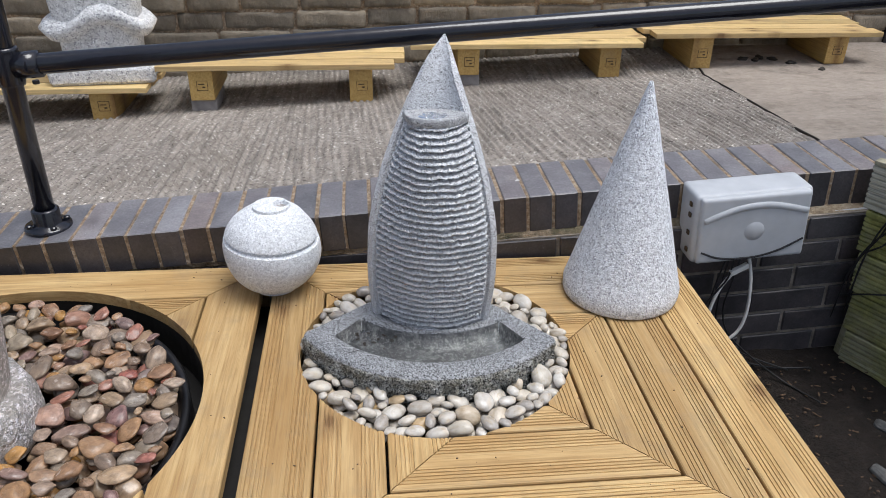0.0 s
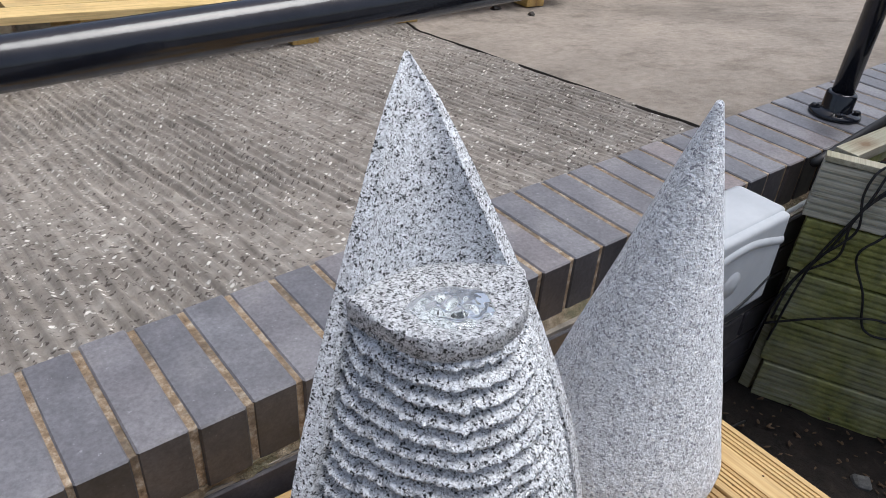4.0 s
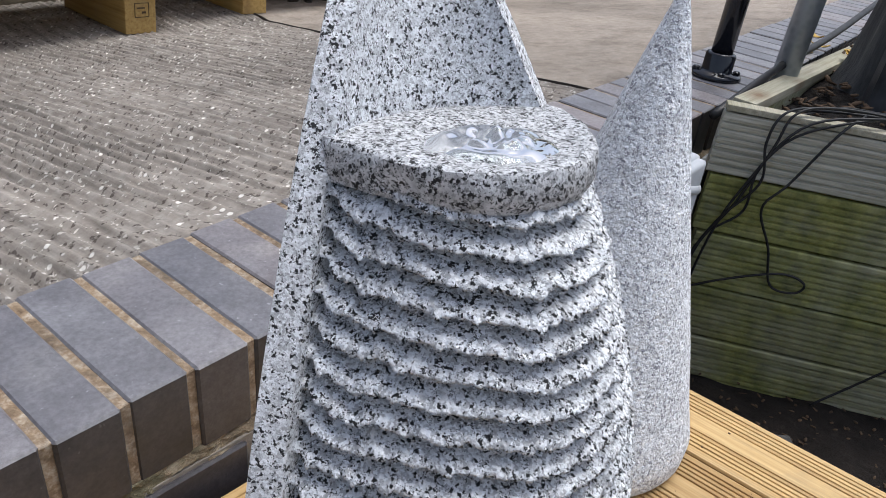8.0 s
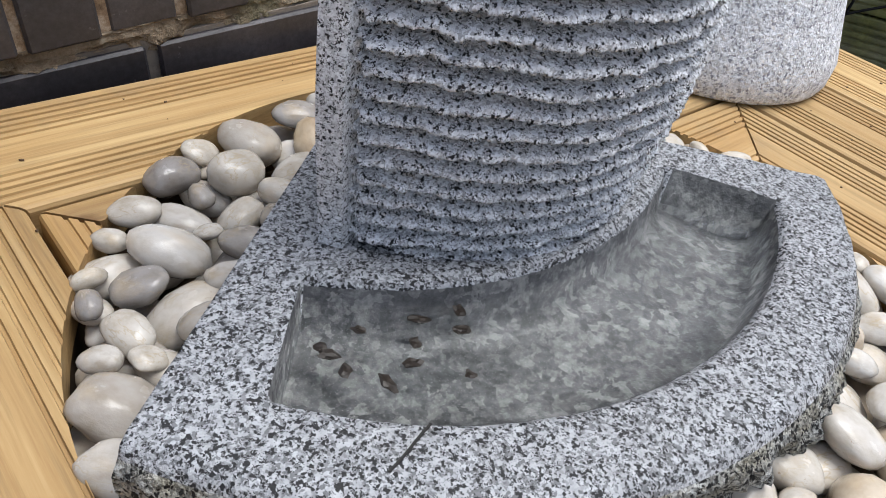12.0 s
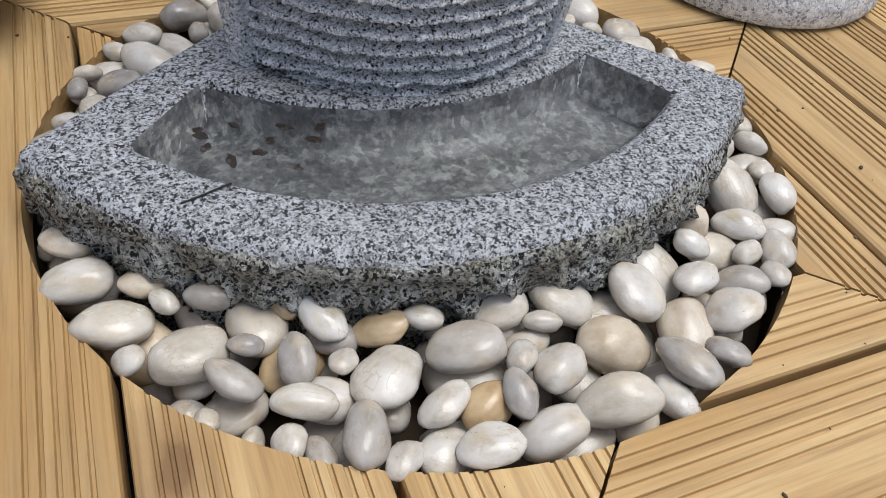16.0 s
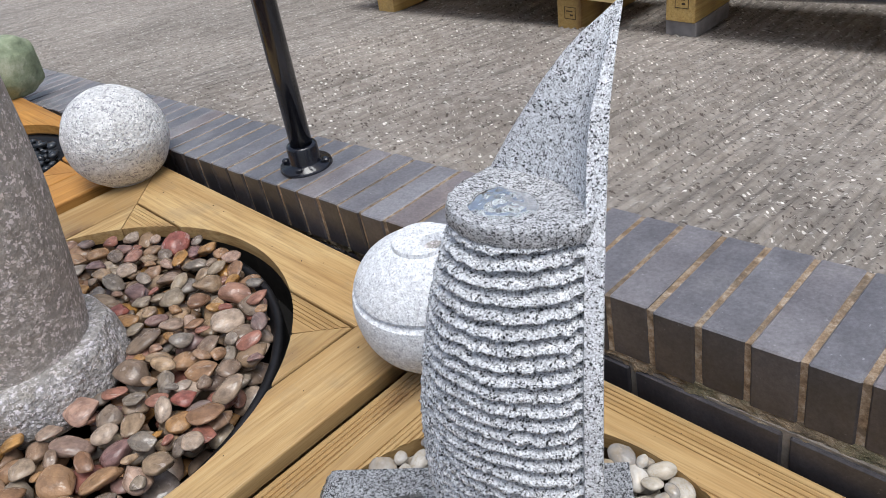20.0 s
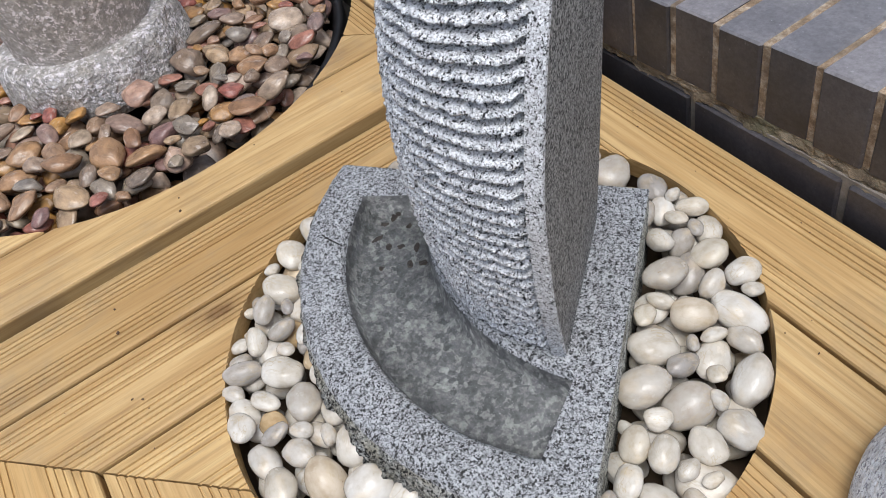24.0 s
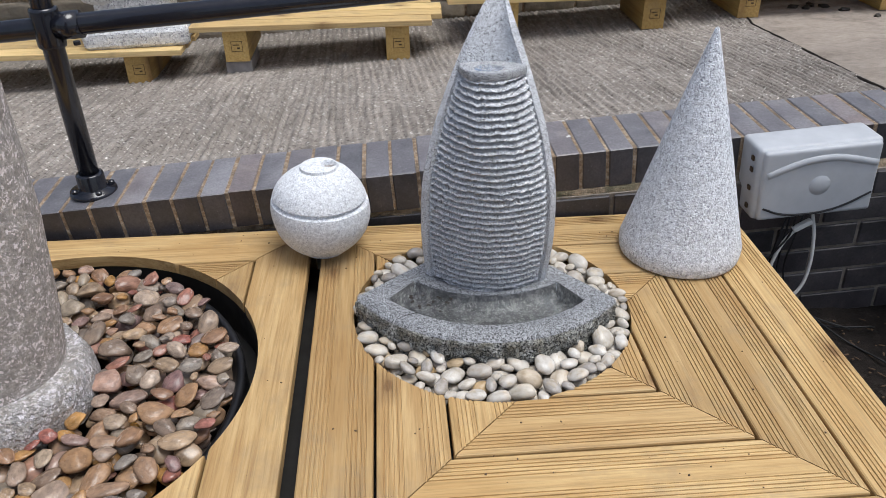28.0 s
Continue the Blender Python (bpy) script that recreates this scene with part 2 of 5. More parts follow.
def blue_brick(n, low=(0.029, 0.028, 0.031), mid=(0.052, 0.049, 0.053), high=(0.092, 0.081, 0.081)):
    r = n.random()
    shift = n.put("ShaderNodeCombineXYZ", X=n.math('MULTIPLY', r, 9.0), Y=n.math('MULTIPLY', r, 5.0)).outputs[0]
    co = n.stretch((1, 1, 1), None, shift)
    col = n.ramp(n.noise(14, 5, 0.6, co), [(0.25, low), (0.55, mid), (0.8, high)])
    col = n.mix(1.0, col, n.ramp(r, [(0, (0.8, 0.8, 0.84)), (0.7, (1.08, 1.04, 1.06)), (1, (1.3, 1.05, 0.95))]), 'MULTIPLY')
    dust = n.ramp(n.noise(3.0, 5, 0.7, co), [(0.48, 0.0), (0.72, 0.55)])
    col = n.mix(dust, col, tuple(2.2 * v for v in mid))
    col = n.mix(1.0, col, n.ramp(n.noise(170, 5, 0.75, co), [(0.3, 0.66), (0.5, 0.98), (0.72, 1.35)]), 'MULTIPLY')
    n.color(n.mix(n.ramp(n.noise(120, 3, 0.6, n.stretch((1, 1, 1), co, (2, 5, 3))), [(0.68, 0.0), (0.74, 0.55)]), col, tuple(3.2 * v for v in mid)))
    n.bump(n.noise(90, 4, 0.6, co), 0.35, 0.0015)
    n.rough(n.ramp(n.noise(20, 3, 0.5, co), [(0.3, 0.34), (0.7, 0.5)]))


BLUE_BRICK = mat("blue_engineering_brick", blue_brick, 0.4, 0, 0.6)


# Paler copy of the brick: overhead skylight on the tops put into the colour.
BRICK_TOP = mat("sky_lit_blue_brick_top", lambda n: blue_brick(n, (0.115, 0.113, 0.121), (0.170, 0.167, 0.176), (0.255, 0.25, 0.246)), 0.45, 0, 1.0)


def mortar(n):
    col = n.ramp(n.noise(75, 6, 0.75), [(0.30, (0.13, 0.085, 0.052)), (0.5, (0.32, 0.23, 0.15)), (0.70, (0.60, 0.52, 0.42))])
    n.color(n.mix(n.ramp(n.noise(14, 5, 0.7), [(0.48, 0), (0.66, 0.75)]), col, (0.11, 0.088, 0.068)))
    n.bump(n.noise(160, 4, 0.7), 0.8, 0.003)


MORTAR = mat("sandy_mortar", mortar, 0.95)


def dark_mortar(n):
    n.color(n.ramp(n.noise(25, 5, 0.65), [(0.3, (0.13, 0.112, 0.094)), (0.7, (0.34, 0.30, 0.26))]))
    n.bump(n.noise(140, 4, 0.7), 0.7, 0.003)


def mossy(n):
    col = n.ramp(n.noise(38, 6, 0.7), [(0.25, (0.07, 0.055, 0.04)), (0.5, (0.26, 0.20, 0.135)), (0.75, (0.50, 0.43, 0.33))])
    n.color(n.mix(n.ramp(n.noise(11, 5, 0.7), [(0.50, 0), (0.66, 0.6)]), col, (0.10, 0.11, 0.06)))
    n.bump(n.noise(130, 5, 0.75), 1.0, 0.005)


MOSSY_MORTAR = mat("mossy_ragged_mortar", mossy, 0.95)
DARK_MORTAR = mat("grimy_mortar", dark_mortar, 0.95)


def concrete(n):
    big = n.noise(1.3, 5, 0.6)
    col = n.ramp(n.noise(26, 6, 0.7), [(0.2, (0.152, 0.130, 0.112)), (0.5, (0.278, 0.246, 0.216)), (0.8, (0.425, 0.39, 0.352))])
    col = n.mix(1.0, col, n.ramp(big, [(0.3, 0.78), (0.7, 1.15)]), 'MULTIPLY')
    pale = n.ramp(n.noise(95, 2, 0.5), [(0.64, 0.0), (0.69, 0.8)])
    col = n.mix(pale, col, (0.66, 0.62, 0.57))
    dark = n.ramp(n.noise(95, 2, 0.5, n.stretch((1, 1, 1), None, (3, 5, 1))), [(0.33, 0.85), (0.40, 0.0)])
    col = n.mix(dark, col, (0.06, 0.045, 0.037))
    bits = n.put("ShaderNodeSeparateColor", Color=n.voronoi(85).outputs["Color"])
    near = n.ramp(n.voronoi(85).outputs["Distance"], [(0.28, 1.0), (0.42, 0.0)])
    chip = n.math('MULTIPLY', n.ramp(bits.outputs[0], [(0.93, 0.0), (0.95, 0.9)]), near)
    col = n.mix(chip, col, (0.80, 0.77, 0.72))
    worn = n.noise(1.0, 5, 0.65, n.stretch((52, 2.6, 1)))
    n.color(n.mix(1.0, col, n.ramp(worn, [(0.3, 0.60), (0.5, 1.02), (0.72, 1.32)]), 'MULTIPLY'))
    n.bump(n.noise(110, 5, 0.75), 0.9, 0.005)


CONCRETE = mat("tamped_exposed_aggregate_concrete", concrete, 0.9)


def smooth_concrete(n):
    big = n.noise(1.1, 6, 0.65)
    col = n.ramp(n.noise(40, 6, 0.7), [(0.2, (0.255, 0.212, 0.176)), (0.8, (0.44, 0.38, 0.325))])
    col = n.mix(n.ramp(n.noise(5.5, 6, 0.75), [(0.5, 0.0), (0.68, 0.6)]), col, (0.13, 0.105, 0.085))
    n.color(n.mix(1.0, col, n.ramp(big, [(0.3, 0.62), (0.7, 1.25)]), 'MULTIPLY'))
    n.bump(n.noise(130, 5, 0.75), 0.9, 0.005)


CONCRETE_SMOOTH = mat("worn_trowelled_concrete", smooth_concrete, 0.88)


def tarmac(n):
    n.color(n.ramp(n.noise(70, 5, 0.7), [(0.3, (0.09, 0.09, 0.095)), (0.7, (0.21, 0.21, 0.215))]))
    n.bump(n.noise(130, 4, 0.7), 0.8, 0.005)


TARMAC = mat("grey_tarmac", tarmac, 0.9)


def soil(n):
    n.color(n.ramp(n.noise(28, 6, 0.7), [(0.25, (0.006, 0.004, 0.003)), (0.6, (0.020, 0.014, 0.011)), (0.85, (0.06, 0.046, 0.036))]))
    n.bump(n.noise(45, 6, 0.75), 1.0, 0.02)


SOIL = mat("dark_bare_soil", soil, 0.95)


def paint_black(n):
    n.color(n.ramp(n.noise(60, 4), [(0.3, (0.006, 0.007, 0.012)), (0.75, (0.014, 0.015, 0.022))]))
    n.bump(n.noise(70, 3), 0.25, 0.001)
    n.rough(n.ramp(n.noise(25, 4), [(0.3, 0.09), (0.75, 0.24)]))


BLACK_PAINT = mat("glossy_black_paint", paint_black, 0.22, 0, 0.6)


def galv(n):
    n.color(n.ramp(n.voronoi(60).outputs["Distance"], [(0.0, (0.34, 0.38, 0.42)), (0.6, (0.46, 0.50, 0.54))]))
    n.rough(n.ramp(n.noise(20), [(0.3, 0.4), (0.7, 0.55)]))


GALV = mat("galvanised_steel", galv, 0.45, 0.7)


def plastic(c1, c2, r):
    def build(n):
        n.color(n.ramp(n.noise(11, 5, 0.6), [(0.3, c1), (0.7, c2)]))
        n.rough(n.ramp(n.noise(30), [(0.3, r), (0.7, r + 0.15)]))
    return build


GREY_PLASTIC = mat("weathered_grey_plastic", plastic((0.40, 0.42, 0.45), (0.50, 0.52, 0.55), 0.4), 0.45)
BLACK_PLASTIC = mat("black_plastic", plastic((0.006, 0.006, 0.007), (0.016, 0.016, 0.018), 0.3), 0.35)
CABLE_BLACK = mat("black_cable_sheath", plastic((0.008, 0.008, 0.009), (0.02, 0.02, 0.022), 0.4), 0.45)
CABLE_WHITE = mat("white_cable_sheath", plastic((0.62, 0.62, 0.60), (0.72, 0.72, 0.70), 0.35), 0.4)
LINER = mat("brown_board_lining", plastic((0.05, 0.032, 0.018), (0.10, 0.065, 0.036), 0.7), 0.8)
DARK_BED = mat("near_black_bed", plastic((0.010, 0.009, 0.008), (0.02, 0.018, 0.016), 0.5), 0.6)
BLACK_WRAP = mat("dark_slate", plastic((0.02, 0.022, 0.026), (0.075, 0.078, 0.085), 0.35), 0.5)


def slate(n):
    col = n.ramp(n.noise(7, 6, 0.7), [(0.3, (0.035, 0.037, 0.042)), (0.55, (0.11, 0.118, 0.135)), (0.75, (0.34, 0.36, 0.40))])
    n.color(n.mix(n.ramp(n.noise(3, 4), [(0.5, 0), (0.7, 0.6)]), col, (0.13, 0.115, 0.10)))
    n.bump(n.noise(40, 5, 0.7), 0.8, 0.006)


SLATE = mat("split_blue_grey_slate", slate, 0.55)
INK = mat("dark_stamp_ink", plastic((0.05, 0.03, 0.015), (0.08, 0.05, 0.025), 0.7), 0.8)


def white_pebble(n):
    r = n.random()
    shift = n.put("ShaderNodeCombineXYZ", X=n.math('MULTIPLY', r, 11.0), Y=n.math('MULTIPLY', r, 17.0)).outputs[0]
    co = n.stretch((1, 1, 1), None, shift)
    col = n.ramp(r, [(0.0, (0.70, 0.69, 0.67)), (0.22, (0.60, 0.56, 0.49)), (0.38, (0.72, 0.71, 0.69)), (0.55, (0.52, 0.49, 0.45)), (0.66, (0.34, 0.325, 0.32)), (0.76, (0.62, 0.60, 0.56)), (0.95, (0.68, 0.65, 0.60)), (0.99, (0.56, 0.42, 0.25))])
    cloud = n.ramp(n.noise(1.1, 4, 0.55, co), [(0.30, (0.62, 0.56, 0.48)), (0.5, (0.80, 0.77, 0.73)), (0.70, (0.92, 0.91, 0.895))])
    col = n.mix(1.0, col, cloud, 'MULTIPLY')
    vein = n.ramp(n.noise(0.9, 3, 0.5, n.stretch((1, 2.2, 1.6), co)), [(0.475, 0.0), (0.5, 1.0), (0.525, 0.0)])
    col = n.mix(n.math('MULTIPLY', vein, n.ramp(n.noise(0.5, 2, 0.5, co), [(0.5, 0.0), (0.65, 0.6)])), col, (0.42, 0.33, 0.2))
    warm = n.ramp(n.noise(0.8, 3, 0.5, n.stretch((1, 1, 1), co, (4, 2, 7))), [(0.52, 0.0), (0.72, 0.35)])
    col = n.mix(warm, col, (0.64, 0.50, 0.32))
    rust = n.ramp(n.noise(2.0, 6, 0.75, co), [(0.64, 0.0), (0.72, 0.85)])
    n.color(n.mix(rust, col, (0.22, 0.12, 0.045)))
    n.bump(n.noise(3, 4, 0.6, co), 0.06, 0.02)
    n.rough(n.ramp(n.noise(1.5, 3, 0.5, co), [(0.3, 0.10), (0.7, 0.30)]))


WHITE_PEBBLE = mat("creamy_white_pebble", white_pebble, 0.45)


def mixed_pebble(n, r=None, size=1.0):
    r = r or n.island()
    shift = n.put("ShaderNodeCombineXYZ", X=n.math('MULTIPLY', r, 11.0), Y=n.math('MULTIPLY', r, 17.0)).outputs[0]
    co = n.stretch((1, 1, 1), None, shift)
    col = n.ramp(r, [(0.0, (0.36, 0.21, 0.13)), (0.09, (0.55, 0.36, 0.21)), (0.18, (0.24, 0.21, 0.18)), (0.27, (0.46, 0.30, 0.19)), (0.36, (0.66, 0.36, 0.10)), (0.42, (0.27, 0.245, 0.22)),
                     (0.52, (0.55, 0.46, 0.33)), (0.61, (0.34, 0.21, 0.20)), (0.68, (0.30, 0.28, 0.25)), (0.76, (0.68, 0.55, 0.43)), (0.83, (0.46, 0.16, 0.13)), (0.91, (0.42, 0.32, 0.22)), (1.0, (0.64, 0.47, 0.30))])
    cloud = n.ramp(n.noise(42 / size, 5, 0.65, co), [(0.28, (0.27, 0.25, 0.25)), (0.7, (0.88, 0.83, 0.79))])
    col = n.mix(1.0, col, cloud, 'MULTIPLY')
    vein = n.ramp(n.noise(30 / size, 3, 0.5, n.stretch((1, 2.5, 1.5), co)), [(0.64, 0.0), (0.69, 0.4)])
    n.color(n.mix(vein, col, (0.58, 0.50, 0.45)))
    n.rough(n.ramp(n.noise(16 / size, 4, 0.55, co), [(0.35, 0.13), (0.65, 0.38)]))
    n.bump(n.noise(150 / size, 3, 0.55, co), 0.12, 0.001 * size)


MIXED_PEBBLE = mat("polished_mixed_pebble", mixed_pebble, 0.3, 0, 0.5)
MIXED_SINGLE = mat("polished_single_pebble", lambda n: mixed_pebble(n, n.random(), 36.0), 0.3, 0, 0.5)


def black_pebble(n):
    n.color(n.ramp(n.island(), [(0.0, (0.012, 0.014, 0.018)), (1.0, (0.05, 0.056, 0.066))]))
    n.rough(n.ramp(n.noise(20), [(0.3, 0.2), (0.7, 0.45)]))


BLACK_PEBBLE = mat("polished_black_pebble", black_pebble, 0.3, 0, 0.5)


def walling(n):
    r = n.random()
    col = n.ramp(n.noise(18, 6, 0.7), [(0.2, (0.14, 0.115, 0.085)), (0.5, (0.30, 0.26, 0.205)), (0.8, (0.44, 0.39, 0.32))])
    col = n.mix(1.0, col, n.ramp(r, [(0, (0.7, 0.68, 0.66)), (0.5, (1.0, 0.98, 0.95)), (1, (1.35, 1.3, 1.22))]), 'MULTIPLY')
    n.color(n.mix(n.ramp(n.noise(3.5, 4), [(0.5, 0), (0.7, 0.5)]), col, (0.06, 0.055, 0.045)))
    n.bump(n.noise(40, 6, 0.7), 0.9, 0.01)


WALLING = mat("weathered_buff_walling_stone", walling, 0.93)


def green_rock(n):
    col = n.ramp(n.noise(9, 6, 0.7), [(0.3, (0.10, 0.13, 0.08)), (0.5, (0.26, 0.31, 0.20)), (0.7, (0.50, 0.52, 0.40))])
    n.color(col)
    n.bump(n.noise(30, 5, 0.7), 0.8, 0.008)


GREEN_ROCK = mat("mottled_green_stone", green_rock, 0.8)


def bark(n):
    co = n.stretch((9, 9, 1.3))
    g = n.noise(3.0, 6, 0.7, co)
    n.color(n.ramp(g, [(0.25, (0.035, 0.036, 0.038)), (0.55, (0.10, 0.10, 0.10)), (0.8, (0.2, 0.195, 0.18))]))
    n.bump(g, 1.0, 0.012)


BARK = mat("grey_weathered_trunk", bark, 0.95)
CHIP = mat("brown_bark_chips", plastic((0.05, 0.03, 0.018), (0.16, 0.10, 0.06), 0.8), 0.9)
LEAF = mat("dry_yellow_leaf", plastic((0.45, 0.27, 0.05), (0.6, 0.4, 0.1), 0.6), 0.7)
ALGAE_DEBRIS = mat("dead_leaf_debris", plastic((0.010, 0.008, 0.006), (0.03, 0.02, 0.013), 0.4), 0.5)


def water(n):
    n.bsdf.inputs["Transmission Weight"].default_value = 1.0
    n.bsdf.inputs["IOR"].default_value = 1.09
    n.color((0.86, 0.88, 0.88))
    n.bump(n.noise(60, 2, 0.5), 0.25, 0.0015)


WATER = mat("rippled_murky_water", water, 0.05, 0, 0.05)


def clear_water(n):
    n.bsdf.inputs["Transmission Weight"].default_value = 1.0
    n.bsdf.inputs["IOR"].default_value = 1.22
    n.color((0.66, 0.70, 0.71))


SPOUT_WATER = mat("running_clear_water", clear_water, 0.02)

# ---- mesh helpers ----


def part(name, bm, material, parent=None, label="", smooth=False):
    """Links a bmesh as one mesh object, under a thing if given."""
    me = bpy.data.meshes.new(name)
    bm.normal_update()
    bm.to_mesh(me)
    bm.free()
    if smooth:
        me.shade_smooth()
    me.materials.append(material)
    ob = new(name, me)
    if parent:
        ob.parent = parent
    return tagged(ob, label)


def piece(name, me, m, parent=None):
    """Another object on a shared mesh."""
    ob = new(name, me)
    ob.parent = parent
    ob.matrix_basis = m
    return ob


def mesh(name, verts, faces, material, smooth=False):
    me = bpy.data.meshes.new(name)
    me.from_pydata([tuple(v) for v in verts], [], faces)
    me.update()
    if smooth:
        me.shade_smooth()
    me.materials.append(material)
    return me


def block(sx, sy, sz, bevel=0.004, at=(0, 0, 0), seg=2):
    bm = bmesh.new()
    bmesh.ops.create_cube(bm, size=1, matrix=Matrix.Translation(at) @ Matrix.Diagonal((sx, sy, sz, 1)))
    if bevel:
        bmesh.ops.bevel(bm, geom=bm.edges[:], offset=bevel, segments=seg, affect='EDGES', profile=0.7)
    return bm


def rough_block(sx, sy, sz, bevel, amount, cuts, freq, seed, at=(0, 0, 0)):
    """A block with a broken, uneven face."""
    bm = block(sx, sy, sz, bevel, (0, 0, 0), 1)
    bmesh.ops.subdivide_edges(bm, edges=[e for e in bm.edges if e.calc_length() > min(sx, sy, sz) * 0.4], cuts=cuts, use_grid_fill=True)
    for v in bm.verts:
        v.co += Vector(noise.noise_vector(v.co * freq + Vector((seed * 7.3, seed * 3.1, 1)))) * amount
    bmesh.ops.translate(bm, verts=bm.verts, vec=at)
    return bm


def revolve(profile, seg=64, at=(0, 0, 0)):
    """A turned solid from (radius, height) pairs."""
    bm = bmesh.new()
    rings = []
    for r, z in profile:
        if r < 1e-5:
            rings.append([bm.verts.new((at[0], at[1], at[2] + z))] * seg)
        else:
            rings.append([bm.verts.new((at[0] + r * math.cos(2 * math.pi * i / seg), at[1] + r * math.sin(2 * math.pi * i / seg), at[2] + z)) for i in range(seg)])
    for a, b in zip(rings, rings[1:]):
        for i in range(seg):
            j = (i + 1) % seg
            vs = list(dict.fromkeys((a[i], a[j], b[j], b[i])))
            if len(vs) > 2:
                bm.faces.new(vs)
    return bm


def smooth_line(points, steps=6):
    """Catmull-Rom through the points."""
    p = [Vector(q) for q in points]
    p = [2 * p[0] - p[1]] + p + [2 * p[-1] - p[-2]]
    out = []
    for i in range(1, len(p) - 2):
        for k in range(steps):
            t = k / steps
            a, b, c, d = p[i - 1:i + 3]
            out.append(0.5 * (2 * b + (c - a) * t + (2 * a - 5 * b + 4 * c - d) * t * t + (3 * b - a - 3 * c + d) * t ** 3))
    return out + [p[-2]]


def tube(points, radius, seg=10, steps=6):
    line = smooth_line(points, steps) if steps > 1 else [Vector(q) for q in points]
    bm = bmesh.new()
    rings = []
    up = Vector((0.13, 0.27, 0.95))
    for i, c in enumerate(line):
        d = (line[min(i + 1, len(line) - 1)] - line[max(i - 1, 0)]).normalized()
        s = d.cross(up)
        if s.length < 0.05:
            s = d.cross(Vector((1, 0, 0)))
        s.normalize()
        u = s.cross(d)
        rings.append([bm.verts.new(c + radius * (s * math.cos(2 * math.pi * k / seg) + u * math.sin(2 * math.pi * k / seg))) for k in range(seg)])
    for a, b in zip(rings, rings[1:]):
        for k in range(seg):
            bm.faces.new((a[k], a[(k + 1) % seg], b[(k + 1) % seg], b[k]))
    bm.faces.new(rings[0][::-1])
    bm.faces.new(rings[-1])
    return bm


def empty(name, m, label, category, group=""):
    ob = new(name)
    ob.matrix_basis = m
    return tagged(ob, label, category, group)


def stone_mesh(name, seed, material, sub=3, lump=0.16, facets=3):
    """A pebble of unit size, uneven, shared by many objects."""
    bm = bmesh.new()
    bmesh.ops.create_icosphere(bm, subdivisions=sub, radius=1)
    for v in bm.verts:
        p = v.co.copy()
        v.co *= 1 + lump * noise.noise(p * 0.9 + Vector((seed * 5.1, 0, seed))) + 0.05 * noise.noise(p * 2.3 + Vector((0, seed * 3.7, 0)))
        for f in range(facets):
            d = Vector(noise.noise_vector((seed * 2.7 + f * 5.3, f * 1.9, seed * 0.7))).normalized()
            over = v.co.dot(d) - (0.66 + 0.05 * (f % 4))
            if over > 0:
                v.co -= d * over * 0.8
    me = bpy.data.meshes.new(name)
    bm.to_mesh(me)
    bm.free()
    me.shade_smooth()
    me.materials.append(material)
    return me


def pack(rng, count, inside, bounds, floor_z, sizes, cell=0.005, tries=14, top=None, thick=(0.42, 0.68), squeeze=0.93):
    """Drops stones one by one on a height map; returns (x, y, z, a, b, c, turn, tilt_x, tilt_y)."""
    x0, x1, y0, y1 = bounds
    nx, ny = int((x1 - x0) / cell), int((y1 - y0) / cell)
    gx = x0 + (np.arange(nx) + 0.5) * cell
    gy = y0 + (np.arange(ny) + 0.5) * cell
    h = np.full((nx, ny), floor_z)
    out = []
    for k in range(count):
        a = rng.uniform(*sizes) * (1.0 if k < count * 0.55 else 0.76 if k < count * 0.85 else 0.58)
        b = a * rng.uniform(0.62, 0.9)
        c = a * rng.uniform(*thick)
        turn = rng.uniform(0, math.pi)
        ct, st = math.cos(turn), math.sin(turn)
        best = None
        for _ in range(tries):
            x, y = rng.uniform(x0, x1), rng.uniform(y0, y1)
            if not inside(x, y, b):
                continue
            i0, i1 = max(0, int((x - a - x0) / cell)), min(nx, int((x + a - x0) / cell) + 1)
            j0, j1 = max(0, int((y - a - y0) / cell)), min(ny, int((y + a - y0) / cell) + 1)
            dx, dy = gx[i0:i1, None] - x, gy[None, j0:j1] - y
            q = ((dx * ct + dy * st) / a) ** 2 + ((dy * ct - dx * st) / b) ** 2
            ok = q < 1
            if not ok.any():
                continue
            lift = np.sqrt(np.clip(1 - q, 0, 1)) * c
            z = np.max(np.where(ok, h[i0:i1, j0:j1] + lift * squeeze, -9))
            if best is None or z < best[0]:
                best = (z, x, y, i0, i1, j0, j1, ok, lift)
        if best is None or (top is not None and best[0] > top):
            continue
        z, x, y, i0, i1, j0, j1, ok, lift = best
        h[i0:i1, j0:j1] = np.where(ok, np.maximum(h[i0:i1, j0:j1], z + lift), h[i0:i1, j0:j1])
        out.append((x, y, z, a, b, c, turn, rng.uniform(-0.35, 0.35), rng.uniform(-0.35, 0.35)))
    return out


def stone_pose(s):
    x, y, z, a, b, c, turn, tx, ty = s
    return Matrix.Translation((x, y, z)) @ Euler((tx, ty, turn)).to_matrix().to_4x4() @ Matrix.Diagonal((a, b, c, 1))


def joined_stones(name, stones, shapes, material):
    """Many stones in one mesh."""
    verts, faces, n = [], [], 0
    data = []
    for me in shapes:
        co = np.empty(len(me.vertices) * 3)
        me.vertices.foreach_get("co", co)
        data.append((co.reshape(-1, 3), [tuple(p.vertices) for p in me.polygons]))
    for i, s in enumerate(stones):
        co, fs = data[i % len(data)]
        m = np.array(stone_pose(s))
        verts.extend((co @ m[:3, :3].T + m[:3, 3]).tolist())
        faces.extend([tuple(k + n for k in f) for f in fs])
        n += len(co)
    return new(name, mesh(name, verts, faces, material, True))

